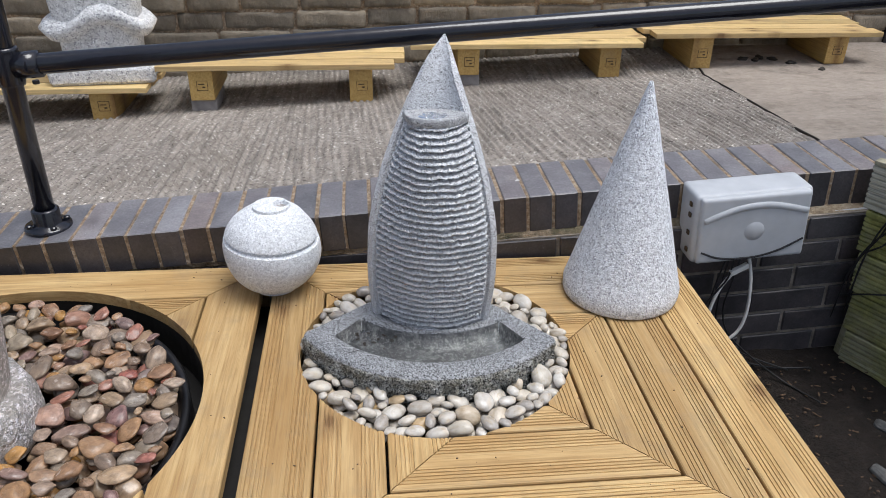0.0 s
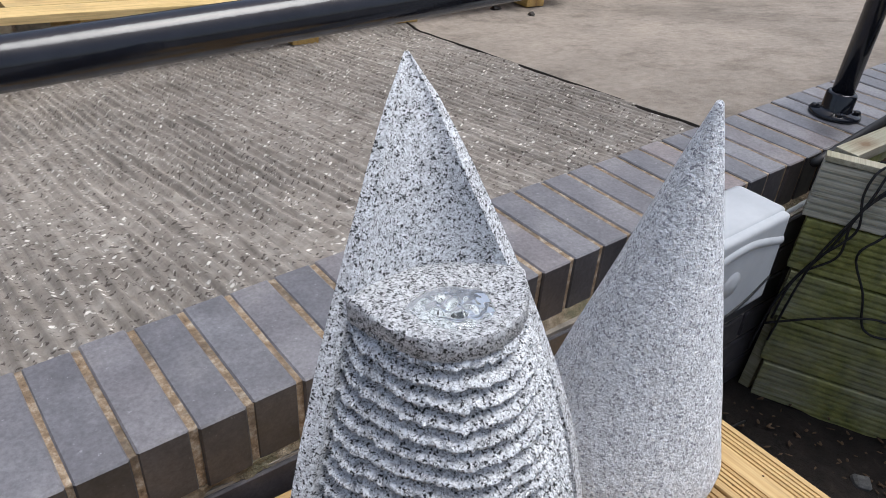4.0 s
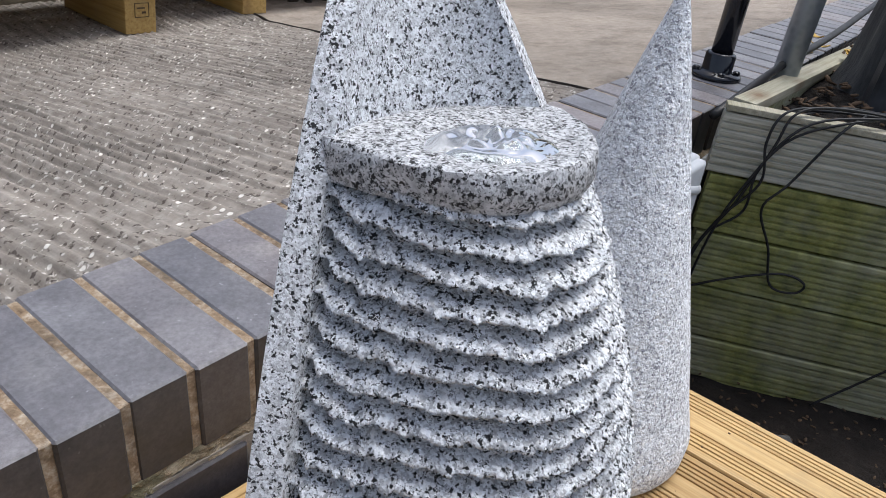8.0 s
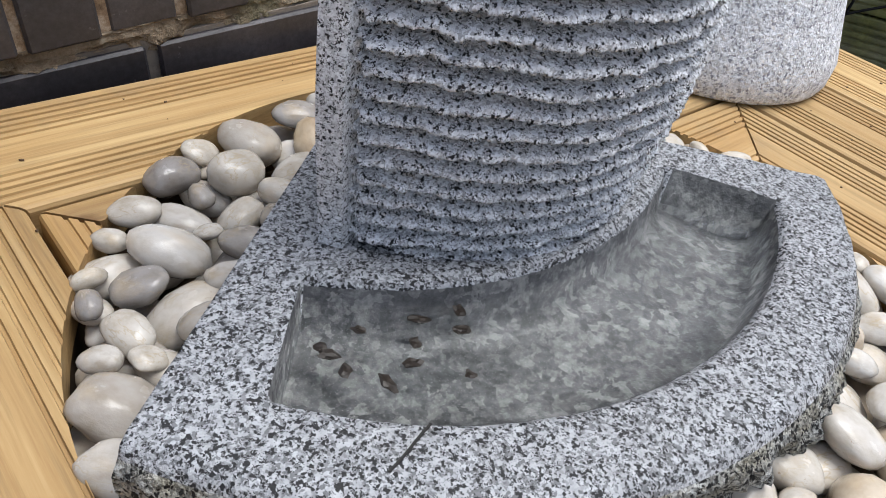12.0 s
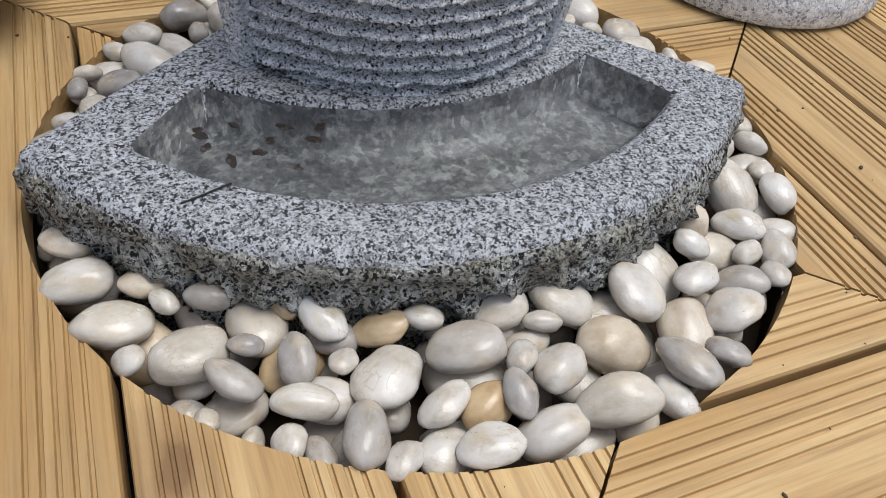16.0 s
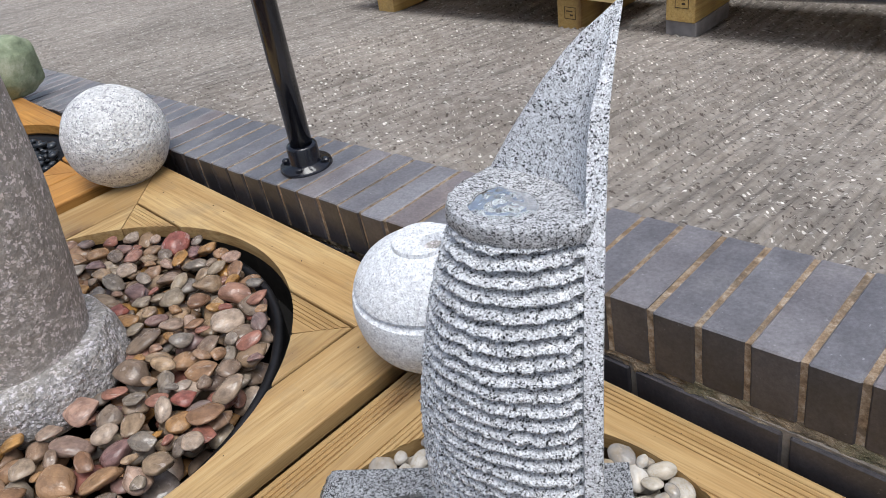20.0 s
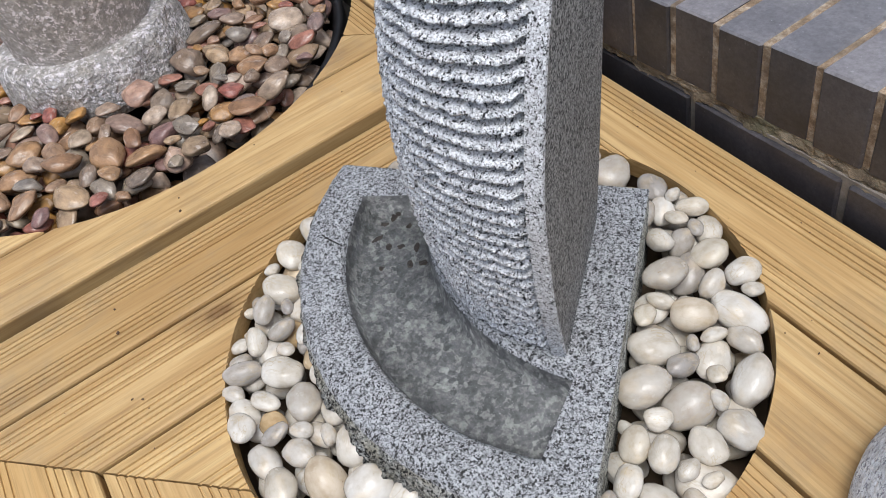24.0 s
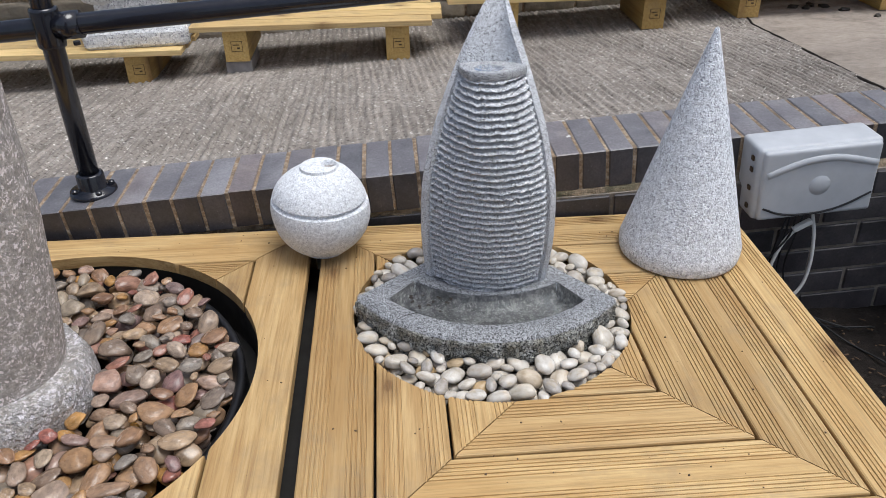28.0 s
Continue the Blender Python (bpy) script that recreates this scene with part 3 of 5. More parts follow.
# ---- plan ----
HOLE = (-0.025, 0.038, 0.292)        # white pebble bed: x, y, radius
HOLE_L = (-0.94, -0.118, 0.44)       # coloured pebble bed
HOLES_FAR = [(-1.97, 0.11, 0.26), (-2.03, -0.42, 0.24)]
DECK_T = 0.028
COPE_Y, COPE_D, PITCH = 0.438, 0.215, 0.0679


def cope_z(x):
    return 0.1425 + 0.0746 * x if x < 0.4 else 0.1723 + 0.061 * (x - 0.4)


def cope_tilt(x):
    return math.atan(0.0746 if x < 0.4 else 0.061)


def yard_z(x, y):
    f = (y - 0.655) / 1.345
    near, far = cope_z(x) - 0.014, -0.05 + 0.05 * min(x, 1.6) + 0.012 * max(0.0, x - 1.6)
    return near + (far - near) * f if f < 1 else far + 0.01 * (f - 1)


rng = random.Random(7)

# ---- ground and yard ----
bm = bmesh.new()
bmesh.ops.create_grid(bm, x_segments=60, y_segments=60, size=60)
for v in bm.verts:
    v.co.z = -0.37 + 0.01 * noise.noise(v.co * 0.4)
tagged(part("ground", bm, TARMAC), "grey tarmac ground round the display decks", "ground", "", "structure")

xs = np.concatenate([np.arange(-9, -1.9, 0.25), np.arange(-1.9, 1.40, 0.0045)])
ys = np.concatenate([np.arange(0.655, 2.56, 0.03)])


def ridge(x, y):
    """Tamping ridges that run away from the coping, broken by loose aggregate."""
    s = x + 0.05 * (y - 0.65) + 0.012 * noise.noise((x * 2, y * 1.2, 0))
    wave = math.sin(s * 2 * math.pi / 0.025 + 4.0 * noise.noise((x * 7, y * 1.6, 3)) + 1.2 * noise.noise((x * 20, y * 9, 6)))
    fade = 0.55 + 0.7 * noise.noise((x * 2.3, y * 2.5, 9)) + 0.4 * noise.noise((x * 14, y * 5, 4))
    return 0.0060 * (wave if wave < 0 else wave ** 0.6) * max(0.2, fade) + 0.002 * noise.noise((x * 60, y * 60, 1)) + 0.002 * noise.noise((x * 25, y * 18, 5))


vs = [(x + 0.167 * (y - 2.1) * max(0, min(1, (x - 0.6) / 0.82)), y, yard_z(x + 0.167 * (y - 2.1) * max(0, min(1, (x - 0.6) / 0.82)), y) + ridge(x, y) * (1 if abs(x) < 1.9 else 0.2)) for x in xs for y in ys]
ny = len(ys)
fs = [(i * ny + j, (i + 1) * ny + j, (i + 1) * ny + j + 1, i * ny + j + 1) for i in range(len(xs) - 1) for j in range(ny - 1)]
tagged(new("pavement_1", mesh("pavement_1", vs, fs, CONCRETE, True)), "tamped concrete yard with fine ridges", "pavement", "", "structure")
xs2 = np.concatenate([np.arange(1.402, 4, 0.06), np.arange(4, 16, 0.5)])
ys2 = np.concatenate([np.arange(0.655, 3, 0.08), np.arange(3, 12, 0.6)])
vs = [(x + 0.167 * (min(y, 2.4) - 2.1), y, yard_z(x + 0.167 * (min(y, 2.4) - 2.1), min(y, 3)) + 0.003 * noise.noise((x * 5, y * 5, 2)) - 0.002) for x in xs2 for y in ys2]
ny = len(ys2)
fs = [(i * ny + j, (i + 1) * ny + j, (i + 1) * ny + j + 1, i * ny + j + 1) for i in range(len(xs2) - 1) for j in range(ny - 1)]
tagged(new("pavement_2", mesh("pavement_2", vs, fs, CONCRETE_SMOOTH, True)), "smoother worn concrete yard beyond the joint", "pavement", "", "structure")
crack = [(1.400 + 0.167 * (y - 2.1) + 0.006 * noise.noise((y * 9, 0, 4)), y) for y in [0.66 + 0.058 * k for k in range(31)]]
bm = tube([(x, y, yard_z(x, y) - 0.0005) for x, y in crack], 0.0048, 6)
tagged(part("pavement_joint", bm, SOIL), "dirt-filled cracked joint between concrete slabs", "joint", "", "structure")

bm = bmesh.new()
bmesh.ops.create_grid(bm, x_segments=70, y_segments=60, size=0.5, matrix=Matrix.Translation((1.55, -0.35, -0.345)) @ Matrix.Diagonal((1.9, 1.6, 1, 1)))
for v in bm.verts:
    v.co.z += 0.02 * noise.noise(v.co * 4) + 0.012 * noise.noise(v.co * 13)
tagged(part("soil_bed", bm, SOIL, None, "", True), "dark bare soil beside the deck", "soil", "", "structure")

# ---- decks ----


def board(name, parent, center, axis, sign, v0, v1, hole, material, ribbed):
    """One deck board: along axis, from v0 to v1 outwards, mitred at 45 degrees, cut by a round hole."""
    cx, cy = center
    hu, hv = (hole[0] - cx, (hole[1] - cy) * sign) if axis == 0 else (hole[1] - cy, (hole[0] - cx) * sign)
    R = hole[2]
    w = v1 - v0
    prof = [(0, -0.004), (0.0012, -0.0012), (0.004, 0.0)]
    if ribbed:
        for side in (0, 1):
            for k in range(5):
                p = 0.013 + k * 0.0078 if side == 0 else w - 0.013 - (4 - k) * 0.0078
                prof += [(p - 0.0016, 0), (p - 0.0009, -0.0021), (p + 0.0009, -0.0021), (p + 0.0016, 0)]
    prof += [(w - 0.004, 0.0), (w - 0.0012, -0.0012), (w, -0.004)]
    extra = []
    for side in (-1, 1):
        for d in (0, 0.0002, 0.0008, 0.002, 0.004, 0.007, 0.011):
            extra.append(hv + side * (R - d) - v0)
    extra += [k * 0.006 for k in range(1, int(w / 0.006))]
    pv, pz = [p[0] for p in prof], [p[1] for p in prof]
    samples = sorted(set([round(p, 5) for p in pv] + [round(e, 5) for e in extra if 0 < e < w]))

    def world_at(u, v, z):
        return (cx + u, cy + sign * v, z) if axis == 0 else (cx + sign * v, cy + u, z)

    cut = all(R * R > (v0 + s - hv) ** 2 for s in samples)
    bm = bmesh.new()
    for which in (0, 1):
        rows = []
        for s in samples:
            v = v0 + s
            z = float(np.interp(s, pv, pz))
            d2 = R * R - (v - hv) ** 2
            half = math.sqrt(d2) if d2 > 0 else 0.0
            lo, hi = -v + 0.0015, v - 0.0015
            a, b = (lo, min(hu - half, hi)) if which == 0 else (max(hu + half, lo), hi)
            rows.append((a, b, v, z) if b - a > 1e-4 else None)
        prev = None
        for i, r in enumerate(rows):
            cur = None
            if r:
                a, b, v, z = r
                cur = [bm.verts.new(world_at(a, v, z)), bm.verts.new(world_at(b, v, z)), bm.verts.new(world_at(a, v, -DECK_T)), bm.verts.new(world_at(b, v, -DECK_T))]
                if prev:
                    bm.faces.new((prev[0], prev[1], cur[1], cur[0]))
                    bm.faces.new((prev[0], cur[0], cur[2], prev[2]))
                    bm.faces.new((prev[1], prev[3], cur[3], cur[1]))
                last = i == len(rows) - 1 or rows[i + 1] is None
                if not prev or last:
                    bm.faces.new((cur[0], cur[1], cur[3], cur[2]))
            prev = cur
        if (cut or which == 1) and bm.faces:
            bmesh.ops.remove_doubles(bm, verts=bm.verts, dist=1e-5)
            bmesh.ops.recalc_face_normals(bm, faces=bm.faces)
            part(name, bm, material, parent)
            bm = bmesh.new()
    bm.free()


def deck(center, half, holes, mx, my, label, pattern):
    top = tagged(new("deck"), label, "deck", "display decks")
    n = 4
    p = half / n
    k = 0
    for axis, sign in ((0, -1), (1, 1), (0, 1), (1, -1)):
        for i in range(n):
            v0, v1 = i * p + 0.0025, (i + 1) * p - 0.0025
            mid = (i + 0.5) * p * sign
            if i == n - 1 and (axis, sign) == (0, 1):
                v1 += 0.010  # the board along the wall is wider
            hole = min(holes, key=lambda h: abs((h[1] - center[1] if axis == 0 else h[0] - center[0]) - mid) - h[2])
            board("deck_board", top, center, axis, sign, v0, v1, hole, mx if axis == 0 else my, pattern[k] == "r")
            k += 1
    cx, cy = center
    for sx, sy, px, py in ((2 * half, 0.022, cx, cy - half + 0.02), (2 * half, 0.022, cx, cy + half - 0.02), (0.022, 2 * half - 0.09, cx + half - 0.05, cy), (0.022, 2 * half - 0.09, cx - half + 0.05, cy)):
        part("fascia_board", block(sx, sy, 0.13, 0.002, (px, py, -DECK_T - 0.068)), mx, top)
    # Added black block: makes the gap beside the deck look deeply shaded.
    part("joist", block(0.10, 2 * half - 0.12, 0.09, 0.002, (cx - half - 0.016, cy, -0.125)), DARK_BED, top, "black block added as shade under the gap")
    return top


deck((0.118, -0.118), 0.52, [HOLE], DECK_X, DECK_Y, "square pine deck with mitred boards round a round hole", "rrrrrrrrsrsrrrrr")
deck((-0.945, -0.118), 0.52, [HOLE_L], DECK_X, DECK_Y, "square pine deck with a large round opening", "srrsrrssrsrsrrss")
deck((-2.03, -0.118), 0.52, HOLES_FAR, DECK_OX, DECK_OY, "orange-stained pine deck with two round openings", "ssrssrssrrssrrss")


def lining(hole, depth, material, name, label):
    x, y, r = hole
    top = tagged(part(name, revolve([(r + 0.002, -DECK_T - 0.001), (r + 0.002, -depth), (0.0, -depth)], 72, (x, y, 0)), material), label, "bed lining")
    return top


lining(HOLE, 0.072, LINER, "pebble_bed_lining", "dark brown lining of the white pebble bed")

# black reservoir under the coloured pebbles
hx, hy, hr = HOLE_L
TRAY = (-0.968, -0.132)
lining(HOLE_L, 0.125, DARK_BED, "pebble_bed_lining", "dark lining round the reservoir tray")
prof = [(0.0, -0.12), (0.395, -0.12), (0.420, -0.050), (0.425, -0.044), (0.436, -0.044), (0.4385, -0.052), (0.439, -0.124)]
tagged(part("reservoir_tray", revolve(prof, 80, (TRAY[0], TRAY[1], 0)), BLACK_PLASTIC, None, "", True), "round black plastic reservoir tray below the deck", "tray")
for fx, fy, fr in HOLES_FAR:
    tagged(part("reservoir_tray", revolve([(0.0, -0.09), (fr - 0.03, -0.09), (fr - 0.012, -0.035), (fr + 0.004, -0.034), (fr + 0.006, -0.12)], 56, (fx, fy, 0)), BLACK_PLASTIC, None, "", True), "small round black plastic tray below the deck", "tray")

# ---- fountain ----
FM = pose(-0.014, 0.265, 0, 0, 0, -6)
fountain = empty("stone_fountain", FM, "grey granite fountain with a ribbed quarter-round column", "fountain")
S = math.sqrt(0.5)


def basin_outer(th):
    """Outer radius of the basin, seen from its back corner."""
    c, R = 0.0787, 0.326
    d = c * math.cos(th)
    return d + math.sqrt(d * d - c * c + R * R)


CUT = ((-0.185, -0.0375, 0.0505), (-0.2172, -0.0481, 0.0505))


def basin():
    bm = bmesh.new()
    lim = radians(45)
    in_a = radians(36.6)
    angles = sorted([-lim + 2 * lim * i / 220 for i in range(221)] + [s * (in_a + e) for s in (-1, 1) for e in (-0.008, 0.0, 0.006)])
    rows = []
    for th in angles:
        R = basin_outer(th)
        inside = abs(th) < in_a - 0.004
        rr = [(0.0, 0), (0.05, 0), (0.12, 0), (0.18, 0), (0.22, 0), (0.243, 0), (0.248, -0.0015), (0.251, -0.005), (0.256, -0.03), (0.28, -0.033), (0.31, -0.034), (R - 0.060, -0.031), (R - 0.053, -0.006), (R - 0.049, -0.001),
              (R - 0.044, 0), (R - 0.03, 0), (R - 0.010, 0), (R - 0.003, -0.002), (R, -0.007)]
        col = []
        for k, (r, z) in enumerate(rr):
            zz = z if (inside or k > 14) else (0 if k <= 14 else z)
            p = Vector((r * math.sin(th), -r * math.cos(th), 0.05 + zz))
            if zz > -0.02:
                p.z += 0.0010 * noise.noise(p * 60) + 0.0008 * noise.noise(p * 190)
            col.append(p)
        for q in range(1, 23):
            f = q / 22
            p = Vector(((R + 0.004 - 0.012 * f ** 1.5) * math.sin(th), -(R + 0.004 - 0.012 * f ** 1.5) * math.cos(th), 0.043 - 0.125 * f))
            d = Vector((math.sin(th), -math.cos(th), 0))
            p += d * min(1.0, 0.3 + 3 * f) * (0.010 * noise.noise(p * 24) + 0.008 * noise.noise(p * 60) + 0.006 * noise.noise(p * 120) + 0.004 * noise.noise(p * 240))
            col.append(p)
        rows.append([bm.verts.new(p) for p in col])
    for a, b in zip(rows, rows[1:]):
        for i in range(len(a) - 1):
            bm.faces.new((a[i], a[i + 1], b[i + 1], b[i]))
    for row, flip in ((rows[0], False), (rows[-1], True)):
        tops = row[:19]
        lows = []
        for v in tops:
            p = v.co.copy()
            p.z = -0.08
            lows.append(bm.verts.new(p))
        for i in range(len(tops) - 1):
            f = (tops[i], lows[i], lows[i + 1], tops[i + 1])
            bm.faces.new(f if not flip else f[::-1])
    bmesh.ops.recalc_face_normals(bm, faces=bm.faces)
    return bm


bas = part("basin", basin(), GRANITE_BASIN, fountain, "sector-shaped granite basin with a rough split edge")
bas.data.shade_smooth()
bas.data.materials.append(GRANITE_ROUGH)
bas.data.materials.append(GRANITE_WET)
for p in bas.data.polygons:
    c = p.center
    r = math.hypot(c.x, c.y)
    th = math.atan2(c.x, -c.y)
    if r > basin_outer(th) - 0.03 and c.z < 0.042 or abs(th) > radians(44.9):
        p.material_index = 1
    elif c.z < 0.041 and r < basin_outer(th) - 0.045:
        p.material_index = 2
a, b = (inv for inv in (FM.inverted() @ Vector(CUT[0]), FM.inverted() @ Vector(CUT[1])))
side = (b - a).normalized().cross(Vector((0, 0, 1))) * 0.0008
bm = bmesh.new()
rows = [[bm.verts.new(a.lerp(b, k / 12) + side * (w + 0.9 * noise.noise((k * 1.7, 0, 3))) + Vector((0, 0, h))) for w, h in ((-1, 0.0), (-0.6, 0.0006), (0.6, 0.0006), (1, 0.0))] for k in range(13)]
for p, q in zip(rows, rows[1:]):
    for k in range(3):
        bm.faces.new((p[k], q[k], q[k + 1], p[k + 1]))
part("saw_cut", bm, DARK_BED, fountain, "thin dark saw cut across the rim")
bm = bmesh.new()
lim = radians(36.3)
grid = [[bm.verts.new((r * math.sin(th), -r * math.cos(th), 0.034)) for r in [0.2515 + (basin_outer(th) - 0.055 - 0.2515) * k / 12 for k in range(13)]] for th in [-lim + 2 * lim * i / 60 for i in range(61)]]
for a, b in zip(grid, grid[1:]):
    for i in range(12):
        bm.faces.new((a[i], b[i], b[i + 1], a[i + 1]))
pool = part("water", bm, WATER, fountain, "shallow rippled water")
pool.visible_shadow = False

# column: a quarter of a turned ogive, its right angle to the back
KZ = [0.045, 0.15, 0.27, 0.38, 0.48, 0.56, 0.60, 0.628]
HALF = [0.1265, 0.1367, 0.134, 0.111, 0.0768, 0.042, 0.022, 0.002]       # half width
DEPTH = [0.1155, 0.128, 0.1275, 0.1035, 0.068, 0.034, 0.016, 0.002]      # from the back ridge to the front edges
RIDGE_X = [0.0004, 0.0046, 0.0096, 0.0140, 0.0177, 0.0195, 0.0200, 0.0204]
RIDGE_Y = [-0.0703, -0.0664, -0.0631, -0.0607, -0.0585, -0.0550, -0.0480, -0.0370]
SWAY = [-0.001, -0.004, -0.0076, -0.0103, -0.0112, -0.009, -0.005, 0.0]
SKEW = [0.066, 0.091, 0.116, 0.133, 0.135, 0.12, 0.10, 0.08]
FRONT_Z = [0.045, 0.12, 0.20, 0.30, 0.38, 0.44, 0.50, 0.55]
FRONT_Y = [-0.245, -0.2585, -0.2645, -0.2600, -0.2470, -0.2295, -0.1975, -0.165]


def curve(z, table, zs=KZ):
    """A smoothed value of a table by height."""
    d = 0.03 if z < 0.56 else 0.012
    t = [z - d, z - d / 2, z, z + d / 2, z + d]
    return float(np.mean(np.interp(t, zs, table))) if 0.09 < z < 0.60 else float(np.interp(z, zs, table))


def col_w(z):
    """Half width of the column."""
    return curve(z, HALF)


def lean(p):
    """From the plain quarter section to the column, which leans and twists a little as it rises."""
    w = col_w(p.z)
    return Vector((p.x + curve(p.z, RIDGE_X) - p.y / w * curve(p.z, SWAY) - 0.003 * max(0.0, -p.y / w - 1), p.y * curve(p.z, DEPTH) / w - curve(p.z, SKEW) * p.x + curve(p.z, RIDGE_Y), p.z))


def shell():
    """The two flat flanks with their front strips, and the hollow between them at the top."""
    bm = bmesh.new()
    rows = []
    n = 96
    for i in range(n + 1):
        z = 0.045 + (0.628 - 0.045) * i / n
        w = col_w(z)
        t = min(0.0155, w * 0.34)
        A, B = Vector((w, -w)), Vector((-w, -w))
        A2, B2 = A + Vector((-t * S, -t * S)), B + Vector((t * S, -t * S))
        ctrl = Vector((0, -w * 0.42))
        sec = [Vector((0, 0)), A * 0.5, A * 0.985, A + Vector((-0.1, -0.45)) * t * 0.15, A2 + Vector((0.2, 0.1)) * t * 0.1, A2]
        for k in range(1, 14):
            f = k / 14
            sec.append((1 - f) ** 2 * A2 + 2 * f * (1 - f) * ctrl + f * f * B2)
        sec += [B2, B2 + Vector((-0.2, 0.1)) * t * 0.1, B + Vector((0.1, -0.45)) * t * 0.15, B * 0.985, B * 0.5]
        rows.append([bm.verts.new(lean(Vector((q.x, q.y, z + 0.0008 * noise.noise((q.x * 40, q.y * 40, z * 40)))))) for q in sec])
    for a, b in zip(rows, rows[1:]):
        m = len(a)
        for i in range(m):
            bm.faces.new((a[i], a[(i + 1) % m], b[(i + 1) % m], b[i]))
    bm.faces.new(rows[-1])
    bmesh.ops.recalc_face_normals(bm, faces=bm.faces)
    return bm


sh = part("flank_shell", shell(), GRANITE_DRY, fountain, "two flat granite flanks rising to a hollowed point")
sh.data.shade_smooth()
sh.data.set_sharp_from_angle(angle=radians(40))
# Faces turned to the back get the darker, shaded granite.
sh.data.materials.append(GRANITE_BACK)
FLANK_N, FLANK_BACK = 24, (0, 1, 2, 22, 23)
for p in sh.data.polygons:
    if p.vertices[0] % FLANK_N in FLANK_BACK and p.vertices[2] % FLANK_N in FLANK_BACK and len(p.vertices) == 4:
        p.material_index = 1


def front_r(z, th):
    """Radius of the convex front from the ridge, deepest in the middle."""
    side = col_w(z) / S
    deep = (curve(z, RIDGE_Y) - curve(z, FRONT_Y, FRONT_Z)) * col_w(z) / curve(z, DEPTH)
    return side + (deep - side) * max(0.0, math.cos(2 * th)) ** (1.5 if th > 0 else 2.2)


RIB_TOP, RIB_N = 0.4835, 34


def rib_at(ph):
    """Outline of one rib over its pitch: undercut, blunt nose, slope back and recess."""
    if ph < 0.05:
        return (ph / 0.05) ** 0.7
    if ph < 0.30:
        return 1 - 0.10 * ((ph - 0.05) / 0.25) ** 2
    if ph < 0.66:
        return 0.03 + 0.87 * (0.5 + 0.5 * math.cos(math.pi * (ph - 0.30) / 0.36)) ** 1.1
    return 0.03 * (1 - ph) / 0.34


def ribbed():
    """The convex front with chiselled horizontal ribs."""
    bm = bmesh.new()
    nt, nz = 200, RIB_N * 13
    rows = []
    for i in range(nz + 1):
        z = 0.046 + (RIB_TOP + 0.006 - 0.046) * i / nz
        w = col_w(z)
        r = w / S
        a = radians(45) - (0.0155 + 0.005) / r
        row = []
        for j in range(nt + 1):
            th = -a + 2 * a * j / nt
            wob = 0.0024 * noise.noise((th * 7, z * 9, 2)) + 0.0021 * noise.noise((th * 19, z * 26, 4)) + 0.0013 * noise.noise((th * 45, z * 60, 6))
            u = (z + wob - 0.047) / (RIB_TOP - 0.047)
            ph = RIB_N * (u + 0.07 * (u * u - u)) % 1.0
            rib = rib_at(ph)
            chip = 0.0022 * noise.noise((th * 34, z * 120, 7)) + 0.0013 * noise.noise((th * 80, z * 330, 1))
            side = min(1.0, (a - abs(th)) * r / 0.004)
            rr = front_r(z, th) - 0.0020 - 0.0185 * (1 - rib) + chip - 0.005 * (1 - side)
            row.append(lean(Vector((rr * math.sin(th), -rr * math.cos(th), z - 0.0022 * rib * side))))
        b = radians(45) - 0.008 / r
        inner = [lean(Vector((0.962 * r * math.sin(s * b), -0.962 * r * math.cos(s * b), z))) for s in (-1, 1)]
        rows.append([bm.verts.new(p) for p in (inner[0], *row, inner[1])])
    for a, b in zip(rows, rows[1:]):
        for i in range(len(a) - 1):
            bm.faces.new((a[i], b[i], b[i + 1], a[i + 1]))
    bmesh.ops.recalc_face_normals(bm, faces=bm.faces)
    return bm


part("ribbed_front", ribbed(), GRANITE_RIB, fountain, "convex front chiselled into wavy horizontal ribs", True)


SPOUT = Vector((0.0025, -0.118))


